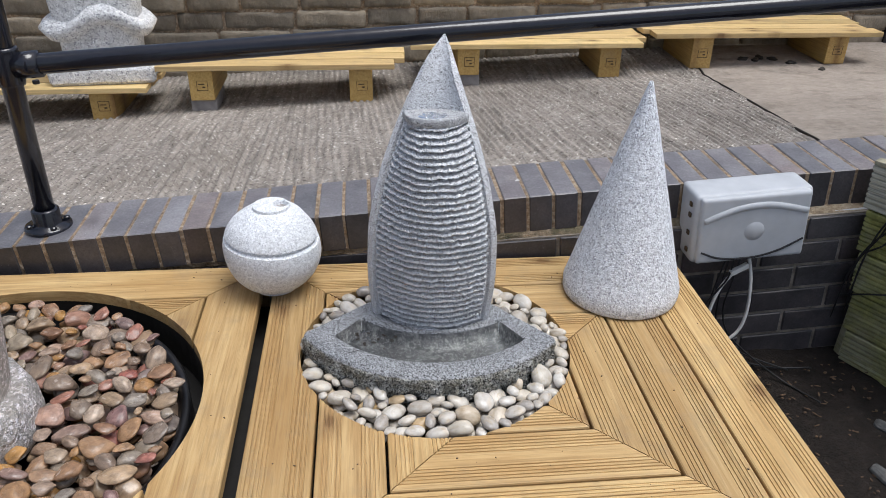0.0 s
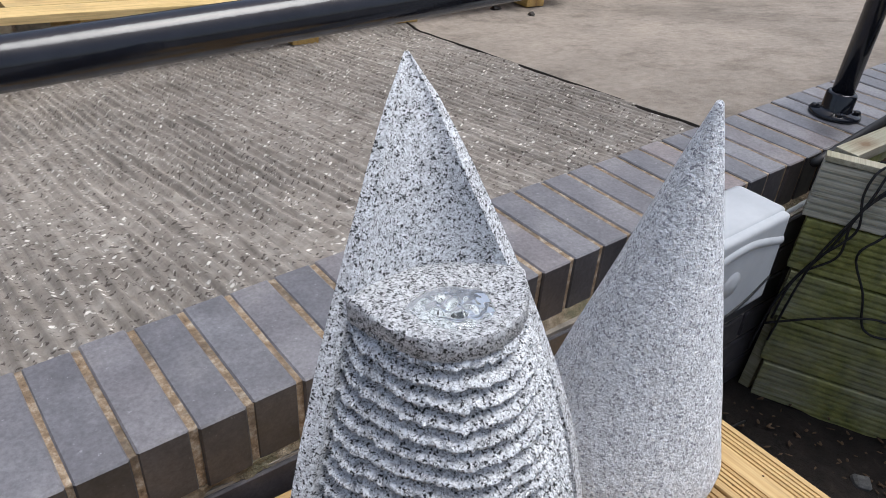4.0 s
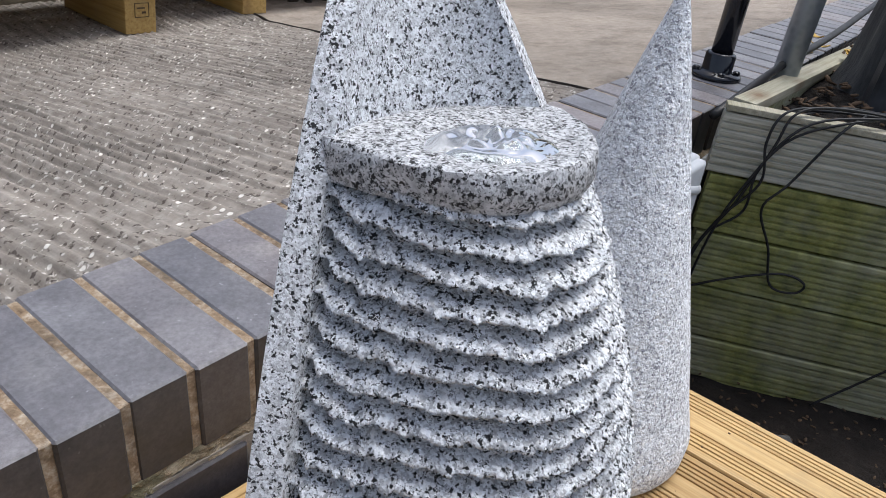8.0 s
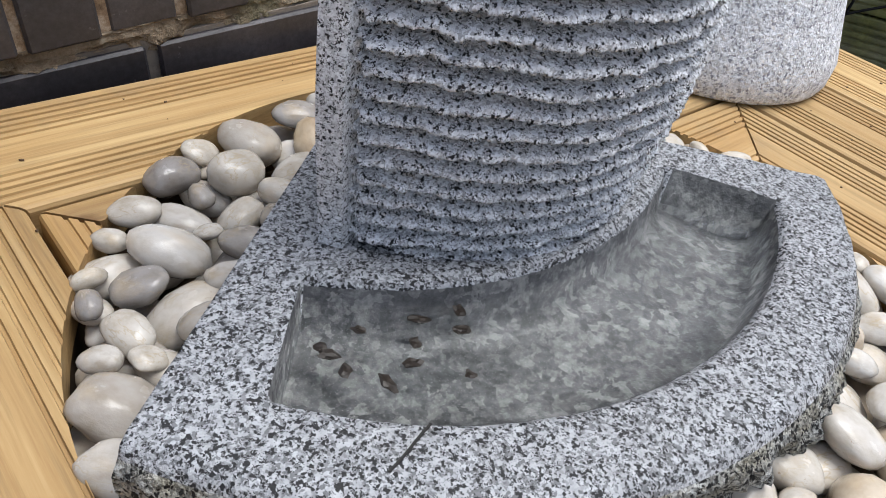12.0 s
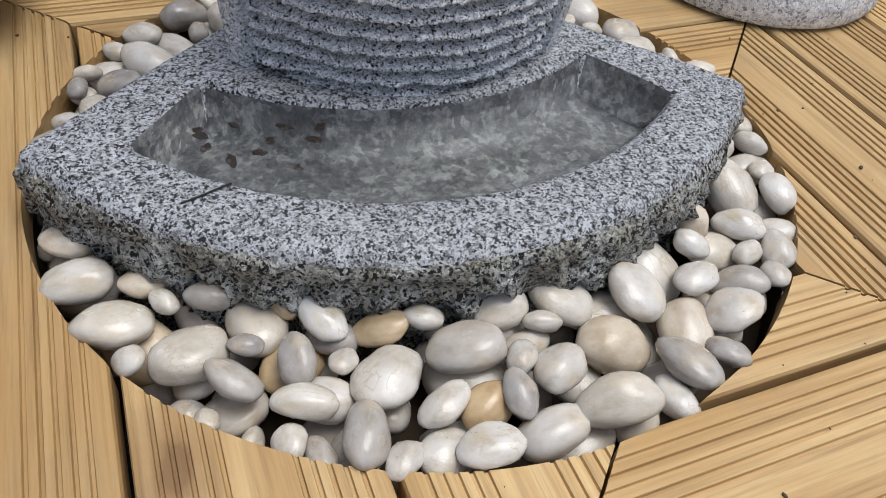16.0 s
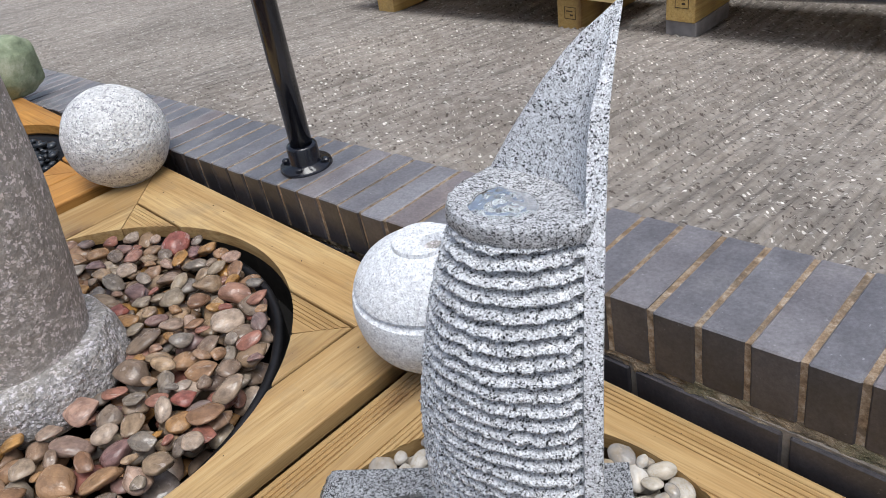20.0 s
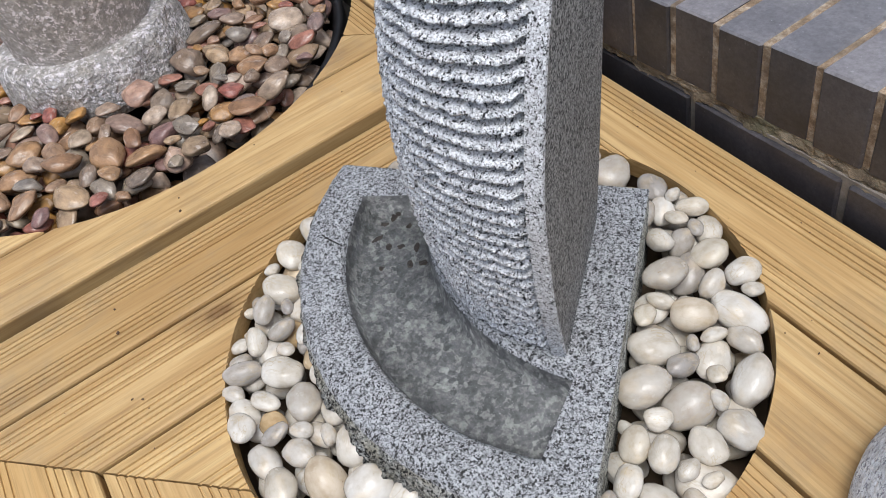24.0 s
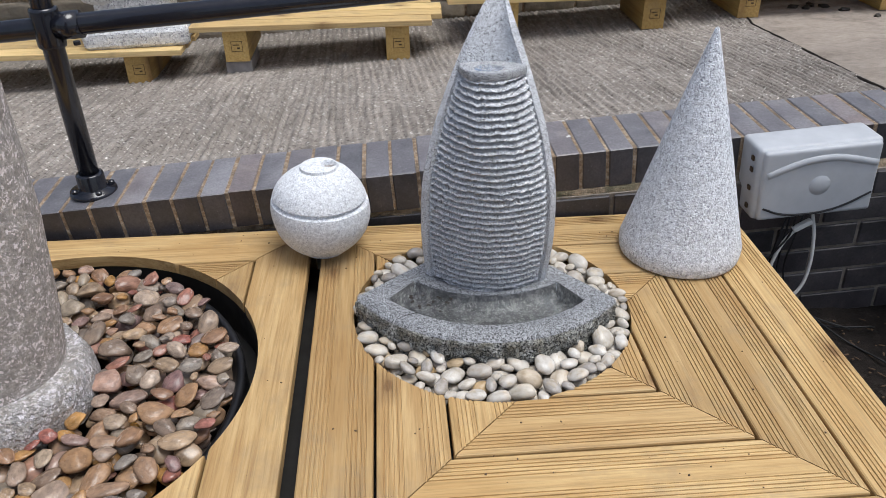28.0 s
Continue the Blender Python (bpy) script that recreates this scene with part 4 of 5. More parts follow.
def crown():
    """The flat lip on top of the ribs, dished round a spout hole, closed against both flanks."""
    bm = bmesh.new()
    z0, z1 = 0.4795, 0.4975
    r = col_w(0.486) / S
    a = radians(45) - 0.0145 / r
    b = radians(45) - 0.007 / r
    nt = 72
    ths = [-a + 2 * a * j / nt for j in range(nt + 1)]

    def level(p):
        return lean(Vector((p.x, p.y, p.z - 0.09 * (p.y + 0.085) + 0.03 * p.x)))

    def at(f, th, z, rough=0.0022):
        q = front_r(0.486, th) * f
        return level(Vector((q * math.sin(th) + rough * noise.noise((th * 20, z * 90, 3)), -q * math.cos(th) + rough * noise.noise((th * 20, z * 90, 8)), z)))

    rows = []
    for f, z in [(0.90, z0 + 0.001), (0.972, z0), (0.987, z0 + 0.004), (0.992, z1 - 0.006), (0.984, z1 - 0.0015), (0.965, z1)]:
        row = [at(f, th, z) for th in ths]
        ends = [level(Vector((0.93 * r * math.sin(s * b), -0.93 * r * math.cos(s * b), z))) for s in (-1, 1)]
        rows.append([bm.verts.new(p) for p in (ends[0], *row, ends[1])])
    for p, q in zip(rows, rows[1:]):
        for i in range(len(p) - 1):
            bm.faces.new((p[i], p[i + 1], q[i + 1], q[i]))
    back = Vector((0, -0.006))
    outline = [Vector((0.93 * r * math.sin(-b), -0.93 * r * math.cos(b)))] + [Vector((front_r(0.486, th) * 0.965 * math.sin(th), -front_r(0.486, th) * 0.965 * math.cos(th))) for th in ths] + [Vector((0.93 * r * math.sin(b), -0.93 * r * math.cos(b)))]
    m = 40
    ring0 = outline + [outline[-1].lerp(back, k / m) for k in range(1, m)] + [back.lerp(outline[0], k / m) for k in range(m)]
    tops = []
    for k in range(15):
        ring = []
        for p in ring0:
            d = p - SPOUT
            p2 = SPOUT + d.normalized() * (0.0065 + (d.length - 0.0065) * (1 - k / 14))
            dist = (p2 - SPOUT).length
            wet = math.exp(-(dist / 0.030) ** 2)
            ring.append(bm.verts.new(level(Vector((p2.x, p2.y, z1 - wet * (0.006 + 0.0035 * noise.noise((p2.x * 120, p2.y * 120, 5))) + (0.0008 * noise.noise((p2.x * 70, p2.y * 70, 2)) if k else 0))))))
        tops.append(ring)
    low = [bm.verts.new(v.co + Vector((0, 0, -0.012))) for v in tops[-1]]
    tops.append(low)
    for p, q in zip(tops, tops[1:]):
        k = len(p)
        for i in range(k):
            bm.faces.new((p[i], p[(i + 1) % k], q[(i + 1) % k], q[i]))
    bm.faces.new(low)
    bmesh.ops.remove_doubles(bm, verts=bm.verts, dist=0.0012)
    bmesh.ops.recalc_face_normals(bm, faces=bm.faces)
    return bm


cr = part("spout_ledge", crown(), GRANITE_DARK, fountain, "flat granite ledge with a dished spout hole", True)
cr.data.set_sharp_from_angle(angle=radians(50))
mouth = lean(Vector((SPOUT.x, SPOUT.y, 0.4975 - 0.09 * (SPOUT.y + 0.085))))
part("spout_pipe", revolve([(0.0, -0.012), (0.0052, -0.012), (0.0058, 0.004), (0.0048, 0.0045), (0.004, -0.001), (0.0, -0.001)], 24, (mouth.x, mouth.y, mouth.z - 0.014)), GRANITE_BASIN, fountain, "spout pipe in the ledge")
bm = revolve([(0.0, 0.0)] + [(0.0017 * k, 0.0) for k in range(1, 19)], 56)
for v in bm.verts:
    d = math.hypot(v.co.x, v.co.y)
    ring = math.cos(d * 520 + 3.0 * noise.noise(v.co * 60)) * 0.0013 * math.exp(-d / 0.03)
    chop = 0.0034 * noise.noise(v.co * 95 + Vector((3, 1, 7))) + 0.0016 * noise.noise(v.co * 210)
    edge = max(0.0, (d - 0.014) / 0.0166)
    v.co.x *= 1.0 + 0.35 * noise.noise(v.co * 30 + Vector((2, 2, 2)))
    v.co = Vector((mouth.x + v.co.x, mouth.y + v.co.y, mouth.z + 0.0012 + 0.0035 * math.exp(-(d / 0.007) ** 2) + (ring + chop) * (1 - edge) - 0.005 * edge ** 2 - 0.09 * v.co.y))
part("spout_water", bm, SPOUT_WATER, fountain, "low rippling mound of running water over the spout", True).visible_shadow = False

# ---- cone, spheres, pillar ----
prof = [(0.0, 0.0), (0.130, 0.0), (0.1360, 0.003), (0.1388, 0.009), (0.1395, 0.03)]
for i in range(1, 25):
    f = i / 24
    prof.append((0.1392 * (1 - f) ** 0.98 + 0.006 * f, 0.03 + (0.515 - 0.03) * f))
prof += [(0.0045, 0.5205), (0.002, 0.5225), (0.0, 0.523)]
bm = revolve(prof, 96)
for v in bm.verts:
    if v.co.z > 0.003:
        v.co.x += 0.0012 * noise.noise(v.co * 18) + v.co.z * 0.012
        v.co.y += 0.0012 * noise.noise(v.co * 18 + Vector((5, 5, 5))) + v.co.z * 0.016
cone = part("stone_cone", bm, GRANITE_PALE, None, "", True)
cone.matrix_basis = pose(0.4455, 0.2295, 0.0005)
tagged(cone, "pale bush-hammered granite cone standing on the deck", "cone sculpture")


def turned_sphere(r, flat, groove, cap, rough):
    """A stone ball with a flat foot; a groove and a small raised cap with a hole where it has them."""
    prof = []
    base = math.sqrt(r * r - (r - flat) ** 2)
    prof += [(0.0, 0.0), (0.052, 0.0), (0.055, 0.003), (0.054, 0.010)] if groove else [(0.0, 0.0), (base, 0.0)]
    n = 70
    for i in range(n + 1):
        ph = -math.acos((base) / r) + (math.pi / 2 + math.acos(base / r)) * i / n
        rr, z = r * math.cos(ph), r - flat + r * math.sin(ph)
        if groove and z < 0.0115:
            continue
        if groove and groove[0] <= z <= groove[1]:
            rr -= 0.007
        if cap and rr < cap:
            z = r - flat + r * math.sin(math.acos(cap / r)) + 0.006
            prof.append((cap + 0.002, z - 0.006))
            prof += [(cap, z - 0.001)] + [(cap - 0.003 - (cap - 0.003) * k / 16, z + 0.001 * min(1.0, k / 8)) for k in range(17)]
            break
        prof.append((max(rr, 0), z))
    bm = revolve(prof, 80)
    for v in bm.verts:
        if v.co.z > 0.001:
            v.co += v.co.normalized() * rough * noise.noise(v.co * 25)
    return bm


ball = empty("stone_ball_fountain", pose(-0.3926, 0.3125, 0.0005, 0, 0, 0), "pale granite ball with a groove and carved spout hole", "ball sculpture")
bm = turned_sphere(0.1145, 0.008, (0.134, 0.142), 0.042, 0.0008)
for v in bm.verts:
    f = max(0.0, min(1.0, (v.co.z - 0.02) / 0.07))
    v.co.z -= f * v.co.x * 0.085 * max(0.0, 1 - abs(v.co.z - 0.107) / 0.105)
    v.co.x += 0.006 * max(0.0, min(1.0, (v.co.z - 0.18) / 0.03))
for v in bm.verts:
    d = math.hypot(v.co.x - 0.0275, v.co.y - 0.004)
    if v.co.z > 0.205 and d < 0.022:
        v.co.z -= 0.013 * max(0.0, min(1.0, (0.0185 - d) / 0.004))
part("ball", bm, GRANITE_BALL, ball, "", True).data.set_sharp_from_angle(angle=radians(28))
# Greyer disc at the bottom stands in for the shade inside the hole.
part("spout_hole", revolve([(0.0, 0.2088), (0.010, 0.2090), (0.0145, 0.2096), (0.0150, 0.2070)], 28, (0.0275, 0.004, 0)), GRANITE_COLLAR, ball, "grey disc painting shade into the spout hole")
ball2 = part("stone_ball", turned_sphere(0.1240, 0.020, None, None, 0.003), GRANITE_WHITE, None, "", True)
ball2.matrix_basis = pose(-1.490, 0.338, 0.0005)
tagged(ball2, "rough whitish granite ball standing on the deck", "ball sculpture")

pillar = empty("stone_pillar_fountain", pose(-0.968, -0.134, -0.05), "pinkish grey granite tapered pillar on a rough collar", "pillar fountain")
bm = revolve([(0.0, 0.0), (0.16, 0.0), (0.168, 0.02), (0.165, 0.06), (0.158, 0.085), (0.150, 0.098), (0.130, 0.1), (0.0, 0.1)], 72)
for v in bm.verts:
    v.co += Vector((v.co.x, v.co.y, 0)).normalized() * (0.010 * noise.noise(v.co * 18) + 0.005 * noise.noise(v.co * 45)) if v.co.xy.length > 0.13 else Vector()
part("collar", bm, GRANITE_COLLAR, pillar, "rough split granite collar")
bm = revolve([(0.125, 0.098)] + [(0.125 + 0.011 * math.sin(min(1.0, f / 0.4) * math.pi / 2) - 0.045 * max(0.0, f - 0.35), 0.10 + 0.82 * f) for f in [i / 20 for i in range(21)]] + [(0.05, 0.925), (0.0, 0.925)], 72)
for v in bm.verts:
    v.co += Vector((v.co.x, v.co.y, 0)) * 0.01 * noise.noise(v.co * 14) + Vector((0.04, 0.075, 0)) * (v.co.z - 0.1)
part("shaft", bm, GRANITE_PINK, pillar, "speckled pinkish grey tapered shaft", True)

# ---- brick retaining wall ----
wall = tagged(new("wall_south"), "low retaining wall of blue engineering bricks with a brick-on-edge coping", "wall", "", "structure")


def brick_mesh(sx, sy, sz, bevel):
    bm = block(sx, sy, sz, bevel, (0, 0, 0), 1)
    me = bpy.data.meshes.new("brick")
    bm.to_mesh(me)
    bm.free()
    me.materials.append(BLUE_BRICK)
    return me


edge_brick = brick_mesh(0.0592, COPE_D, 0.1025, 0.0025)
# Upward faces take the paler, sky-lit brick colour.
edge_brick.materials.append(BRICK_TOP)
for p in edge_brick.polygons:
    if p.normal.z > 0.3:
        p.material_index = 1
for i in range(-46, 65):
    x = i * PITCH + 0.0140
    m = Matrix.Translation((x + rng.uniform(-0.001, 0.001), COPE_Y + COPE_D / 2 + rng.uniform(-0.002, 0.002), cope_z(x) - 0.051 + rng.uniform(-0.001, 0.001))) @ Matrix.Rotation(-cope_tilt(x) + rng.uniform(-0.006, 0.006), 4, 'Y') @ Matrix.Rotation(rng.uniform(-0.006, 0.006), 4, 'Z')
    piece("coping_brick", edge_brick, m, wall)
for x0, x1 in ((-46 * PITCH, 0.4), (0.4, 65 * PITCH)):
    mid = (x0 + x1) / 2
    ob = part("coping_mortar", rough_block(x1 - x0, COPE_D - 0.006, 0.1000, 0.001, 0.001, 2, 9, 3), MORTAR, wall)
    ob.matrix_basis = Matrix.Translation((mid, COPE_Y + COPE_D / 2, cope_z(mid) - 0.0525)) @ Matrix.Rotation(-cope_tilt(mid), 4, 'Y')


def wall_face(x):
    """Front of the lower courses, which step out from the coping towards the box."""
    return COPE_Y + 0.006 - 0.04 * max(0.0, min(0.94, x + 0.3))


# ragged mossy bed of mortar under the coping
bm = bmesh.new()
prev = None
for i in range(1360):
    x = -2.9 + i * 0.004
    z = cope_z(x) - 0.1025
    ring = []
    for k in range(9):
        f = k / 8
        crumble = 0.0065 * noise.noise((x * 22, k * 0.5, 0)) + 0.0045 * noise.noise((x * 70, k * 0.9, 4)) + 0.0028 * noise.noise((x * 190, k * 1.6, 9))
        y = COPE_Y + 0.002 + (wall_face(x) + 0.003 - COPE_Y) * f + crumble * (0.4 + 0.6 * f)
        ring.append(bm.verts.new((x, y, z + 0.003 - 0.026 * f ** 1.4 + 0.8 * crumble * math.sin(math.pi * f))))
    ring = [bm.verts.new((x, COPE_Y + 0.03, z + 0.002))] + ring + [bm.verts.new((x, COPE_Y + 0.03, z - 0.026))]
    if prev:
        for k in range(10):
            bm.faces.new((prev[k], prev[k + 1], ring[k + 1], ring[k]))
    prev = ring
bmesh.ops.recalc_face_normals(bm, faces=bm.faces)
part("mortar_bed", bm, MOSSY_MORTAR, wall)
stretcher = brick_mesh(0.215, 0.1025, 0.065, 0.0025)
for c in range(7):
    for i in range(-12, 15):
        x = i * 0.225 + (0.1125 if c % 2 else 0)
        if c > 0 and x < 0.35:
            continue
        z = cope_z(x) - 0.1025 - 0.017 - 0.0325 - c * 0.075
        swing = -0.04 if -0.3 < x < 0.64 else 0.0
        m = Matrix.Translation((x, wall_face(x) + 0.051, z)) @ Matrix.Rotation(-cope_tilt(x), 4, 'Y') @ Matrix.Rotation(swing, 4, 'Z')
        piece("brick", stretcher, m, wall)
for x0, x1, swing in ((-2.9, -0.3, 0.0), (-0.3, 0.64, -0.04), (0.64, 3.6, 0.0)):
    mid = (x0 + x1) / 2
    ob = part("wall_core", block(x1 - x0, 0.17, 0.62, 0.001), DARK_MORTAR, wall)
    ob.matrix_basis = Matrix.Translation((mid, wall_face(mid) + 0.006 + 0.085, cope_z(mid) - 0.1025 - 0.323)) @ Matrix.Rotation(-cope_tilt(mid), 4, 'Y') @ Matrix.Rotation(swing, 4, 'Z')

# ---- railing ----


def rail_z(x):
    return 0.558 + 0.070 * x


RAIL_Y = 0.528
railing = empty("railing", pose(0, 0, 0), "glossy black painted tubular handrail on flanged posts", "railing")
for px in (-0.985, 1.47):
    cz = cope_z(px)
    post = part("post", tube([(px, RAIL_Y, cz), (px, RAIL_Y, cz + 1.05)], 0.0242, 28, 1), BLACK_PAINT, railing, "", True)
    part("flange", revolve([(0.0, 0.0), (0.056, 0.0), (0.058, 0.004), (0.056, 0.011), (0.036, 0.014), (0.034, 0.018), (0.0335, 0.052), (0.031, 0.056), (0.0245, 0.057)], 40, (px, RAIL_Y, cz - 0.001)), BLACK_PAINT, post, "round base flange", True)
    for k in range(4):
        an = k * math.pi / 2 + 0.6
        part("bolt", revolve([(0.0, 0.012), (0.008, 0.012), (0.008, 0.018), (0.005, 0.0205), (0.0, 0.021)], 10, (px + 0.046 * math.cos(an), RAIL_Y + 0.046 * math.sin(an), cz - 0.001)), BLACK_PAINT, post)
    rz = rail_z(px)
    part("tee_fitting", revolve([(0.0245, -0.045), (0.030, -0.044), (0.0315, -0.038), (0.0315, 0.038), (0.030, 0.044), (0.0245, 0.045)], 32, (px, RAIL_Y, rz)), BLACK_PAINT, post, "", True)
    part("tee_socket", tube([(px + 0.02, RAIL_Y, rail_z(px + 0.02)), (px + 0.075, RAIL_Y, rail_z(px + 0.075))], 0.031, 24, 1), BLACK_PAINT, post, "", True)
    part("grub_screw", revolve([(0.0, 0.0), (0.008, 0.0), (0.008, 0.008), (0.0, 0.008)], 10, (px + 0.055, RAIL_Y, rz - 0.042)), BLACK_PAINT, post)
part("handrail", tube([(-3.2, RAIL_Y, rail_z(-3.2)), (-0.98, RAIL_Y, rail_z(-0.98)), (1.47, RAIL_Y, rail_z(1.47)), (3.6, RAIL_Y, rail_z(3.6))], 0.0242, 32, 1), BLACK_PAINT, railing, "", True)

# ---- benches on the yard ----


def plank(sx, sy, sz):
    return block(sx, sy, sz, 0.003, (0, 0, 0), 2)


def bench(x0, x1, front, bearers, top, label):
    """Four planks across two bearers; a bearer may stand on a grey brick."""
    b = empty("slatted_bench", pose((x0 + x1) / 2, front, 0), label, "bench", "benches along the stone wall")
    cx = (x0 + x1) / 2
    for k in range(4):
        off = rng.uniform(-0.03, 0.03)
        ob = part("slat", plank(x1 - x0, 0.092, 0.022), BENCH_WOOD, b)
        ob.matrix_basis = Matrix.Translation((off, 0.046 + k * 0.098, top - 0.011)) @ Matrix.Rotation(rng.uniform(-0.006, 0.006), 4, 'Z')
    for bx, propped in bearers:
        y0 = yard_z(bx, front + 0.05)
        prop = 0.0
        if propped:
            prop = 0.05
            ob = part("prop_brick", block(0.105, 0.215, prop, 0.004), PROP, b, "grey concrete brick under the bearer")
            ob.matrix_basis = pose(bx - cx, 0.13, y0 + prop / 2)
        h = top - 0.022 - (y0 + prop)
        bm = block(0.098, 0.36, h, 0.004)
        ob = part("bearer", bm, LEG_WOOD, b)
        ob.matrix_basis = pose(bx - cx, 0.195, y0 + prop + h / 2)
        for sx, sz, px, pz in ((0.044, 0.002, 0, 0.020), (0.044, 0.002, 0, -0.020), (0.002, 0.042, -0.022, 0), (0.002, 0.042, 0.022, 0), (0.026, 0.004, -0.003, 0.006), (0.012, 0.006, 0.006, -0.007)):
            o2 = part("stamp_bar", block(sx, 0.0012, sz, 0), INK, ob)
            o2.matrix_basis = pose(px + 0.004, -0.1803, pz)
    return b


def grey_block(n):
    n.color(n.ramp(n.noise(20, 5), [(0.3, (0.17, 0.155, 0.15)), (0.7, (0.29, 0.27, 0.26))]))
    n.bump(n.noise(120, 4), 0.6, 0.002)


PROP = mat("grey_concrete_brick", grey_block, 0.9)


bench(-2.4, -1.045, 1.84, [(-2.2, False), (-1.245, False)], 0.037, "pale pine slatted bench with a carved stone on it")
bench(-0.99, -0.01, 1.865, [(-0.843, True), (-0.18, False)], 0.118, "pale pine slatted bench, one bearer on a grey brick")
bench(0.06, 1.11, 2.03, [(0.30, True), (0.95, False)], 0.157, "pale pine slatted bench on two bearers")
bench(1.16, 2.26, 2.08, [(1.40, False), (2.06, False)], 0.186, "long pale pine slatted bench on two bearers")

# carved white stone on the bench
carv = empty("carved_stone_pedestal", pose(-1.25, 2.03, 0.038, 0, 0, 5) @ Matrix.Diagonal((1.40, 1.15, 1.45, 1)), "whitish carved stone pedestal with a wavy ledge", "carved stone")
part("base_slab", rough_block(0.30, 0.26, 0.05, 0.01, 0.008, 5, 14, 2, (0, 0, 0.026)), GRANITE_WHITE, carv)
bm = bmesh.new()
rows = []
for i in range(22):
    f = i / 21
    w = 0.110 + 0.045 * f ** 1.3
    rows.append([bm.verts.new((w * math.copysign(abs(math.cos(t)) ** 0.5, math.cos(t)), 0.8 * w * math.copysign(abs(math.sin(t)) ** 0.5, math.sin(t)), 0.05 + 0.42 * f)) for t in [2 * math.pi * k / 40 for k in range(40)]])
for a, b in zip(rows, rows[1:]):
    for i in range(40):
        bm.faces.new((a[i], a[(i + 1) % 40], b[(i + 1) % 40], b[i]))
bm.faces.new(rows[-1])
part("body", bm, GRANITE_WHITE, carv, "", True)
bm = bmesh.new()
rows = []
for k in range(60):
    t = 2 * math.pi * k / 60
    cx, cy = math.copysign(abs(math.cos(t)) ** 0.5, math.cos(t)), math.copysign(abs(math.sin(t)) ** 0.5, math.sin(t))
    zz = 0.165 + 0.026 * math.sin(cx * 3.4 + 0.8)
    rows.append([bm.verts.new((cx * w + 0.003 * noise.noise((t * 4, j, 0)), cy * w * 0.82, zz + dz + 0.004 * noise.noise((t * 5, j * 3, 2)))) for j, (w, dz) in enumerate(((0.110, -0.026), (0.142, -0.018), (0.158, 0.004), (0.146, 0.022), (0.118, 0.032)))])
for i in range(60):
    a, b = rows[i], rows[(i + 1) % 60]
    for j in range(4):
        bm.faces.new((a[j], b[j], b[j + 1], a[j + 1]))
bmesh.ops.recalc_face_normals(bm, faces=bm.faces)
part("wavy_ledge", bm, GRANITE_WHITE, carv, "rough wavy carved ledge", True)

# ---- stone wall behind the benches ----
wall_n = tagged(new("wall_north"), "coursed wall of weathered buff stone blocks", "wall", "", "structure")
WY = 2.48
shapes = []
for k in range(6):
    bm = rough_block(0.30, 0.12, 0.078, 0.009, 0.007, 4, 16, k + 1)
    me = bpy.data.meshes.new("stone_block")
    bm.to_mesh(me)
    bm.free()
    me.shade_smooth()
    me.materials.append(WALLING)
    shapes.append(me)
for c in range(13):
    x = -3.4 - rng.uniform(0, 0.3)
    while x < 2.45:
        l = rng.uniform(0.22, 0.36)
        if x + l > 2.62:
            l = 2.62 - x
        m = pose(x + l / 2, WY + 0.06 + rng.uniform(-0.006, 0.006), -0.17 + c * 0.088 + 0.02 * x) @ Matrix.Diagonal(((l - 0.012) / 0.30, 1, 1, 1))
        piece("stone_block", rng.choice(shapes), m, wall_n)
        x += l
part("wall_core", block(6.2, 0.3, 1.3, 0.001, (-0.45, WY + 0.163, 0.38)), MORTAR, wall_n)

# ---- dark brick building ----
bld = tagged(new("wall_east"), "dark blue-brown brick building wall with pale joints", "wall", "", "structure")
for c in range(20):
    for i in range(5):
        x = 2.75 + i * 0.225 + (0.1125 if c % 2 else 0)
        piece("brick", stretcher, pose(x, WY + 0.055, -0.02 + c * 0.075), bld)
part("wall_core", block(1.42, 0.2, 1.6, 0.001, (3.25, WY + 0.11, 0.7)), MORTAR, bld)
part("brick_pier", block(0.16, 0.25, 1.6, 0.004, (2.62, WY + 0.10, 0.7)), BLACK_PAINT, bld, "dark painted pier")

# ---- boulders by the building ----
for k, (x, y, r) in enumerate(((3.55, 2.1, 0.16), (3.85, 2.2, 0.13), (4.3, 2.1, 0.2), (4.75, 2.2, 0.19), (5.3, 2.15, 0.18), (5.9, 2.3, 0.2))):
    bm = bmesh.new()
    bmesh.ops.create_icosphere(bm, subdivisions=4, radius=1)
    planes = [Vector((rng.uniform(-1, 1), rng.uniform(-1, 1), rng.uniform(-0.9, 0.7))).normalized() for _ in range(11)]
    for v in bm.verts:
        p = v.co.copy()
        v.co *= min([1.25] + [0.72 / max(0.05, p.dot(q)) for q in planes]) + 0.10 * noise.noise(p * 5 + Vector((k * 4, 0, 0))) + 0.06 * noise.noise(p * 13)
    bmesh.ops.scale(bm, verts=bm.verts, vec=(r * 1.05, r * 0.9, r * 1.3))
    low = min(v.co.z for v in bm.verts)
    ob = part("boulder", bm, SLATE)
    ob.matrix_basis = pose(x, y, yard_z(x, y) - low - 0.01)
    tagged(ob, "jagged blue-grey slate boulder on the concrete", "boulder", "boulders by the building")

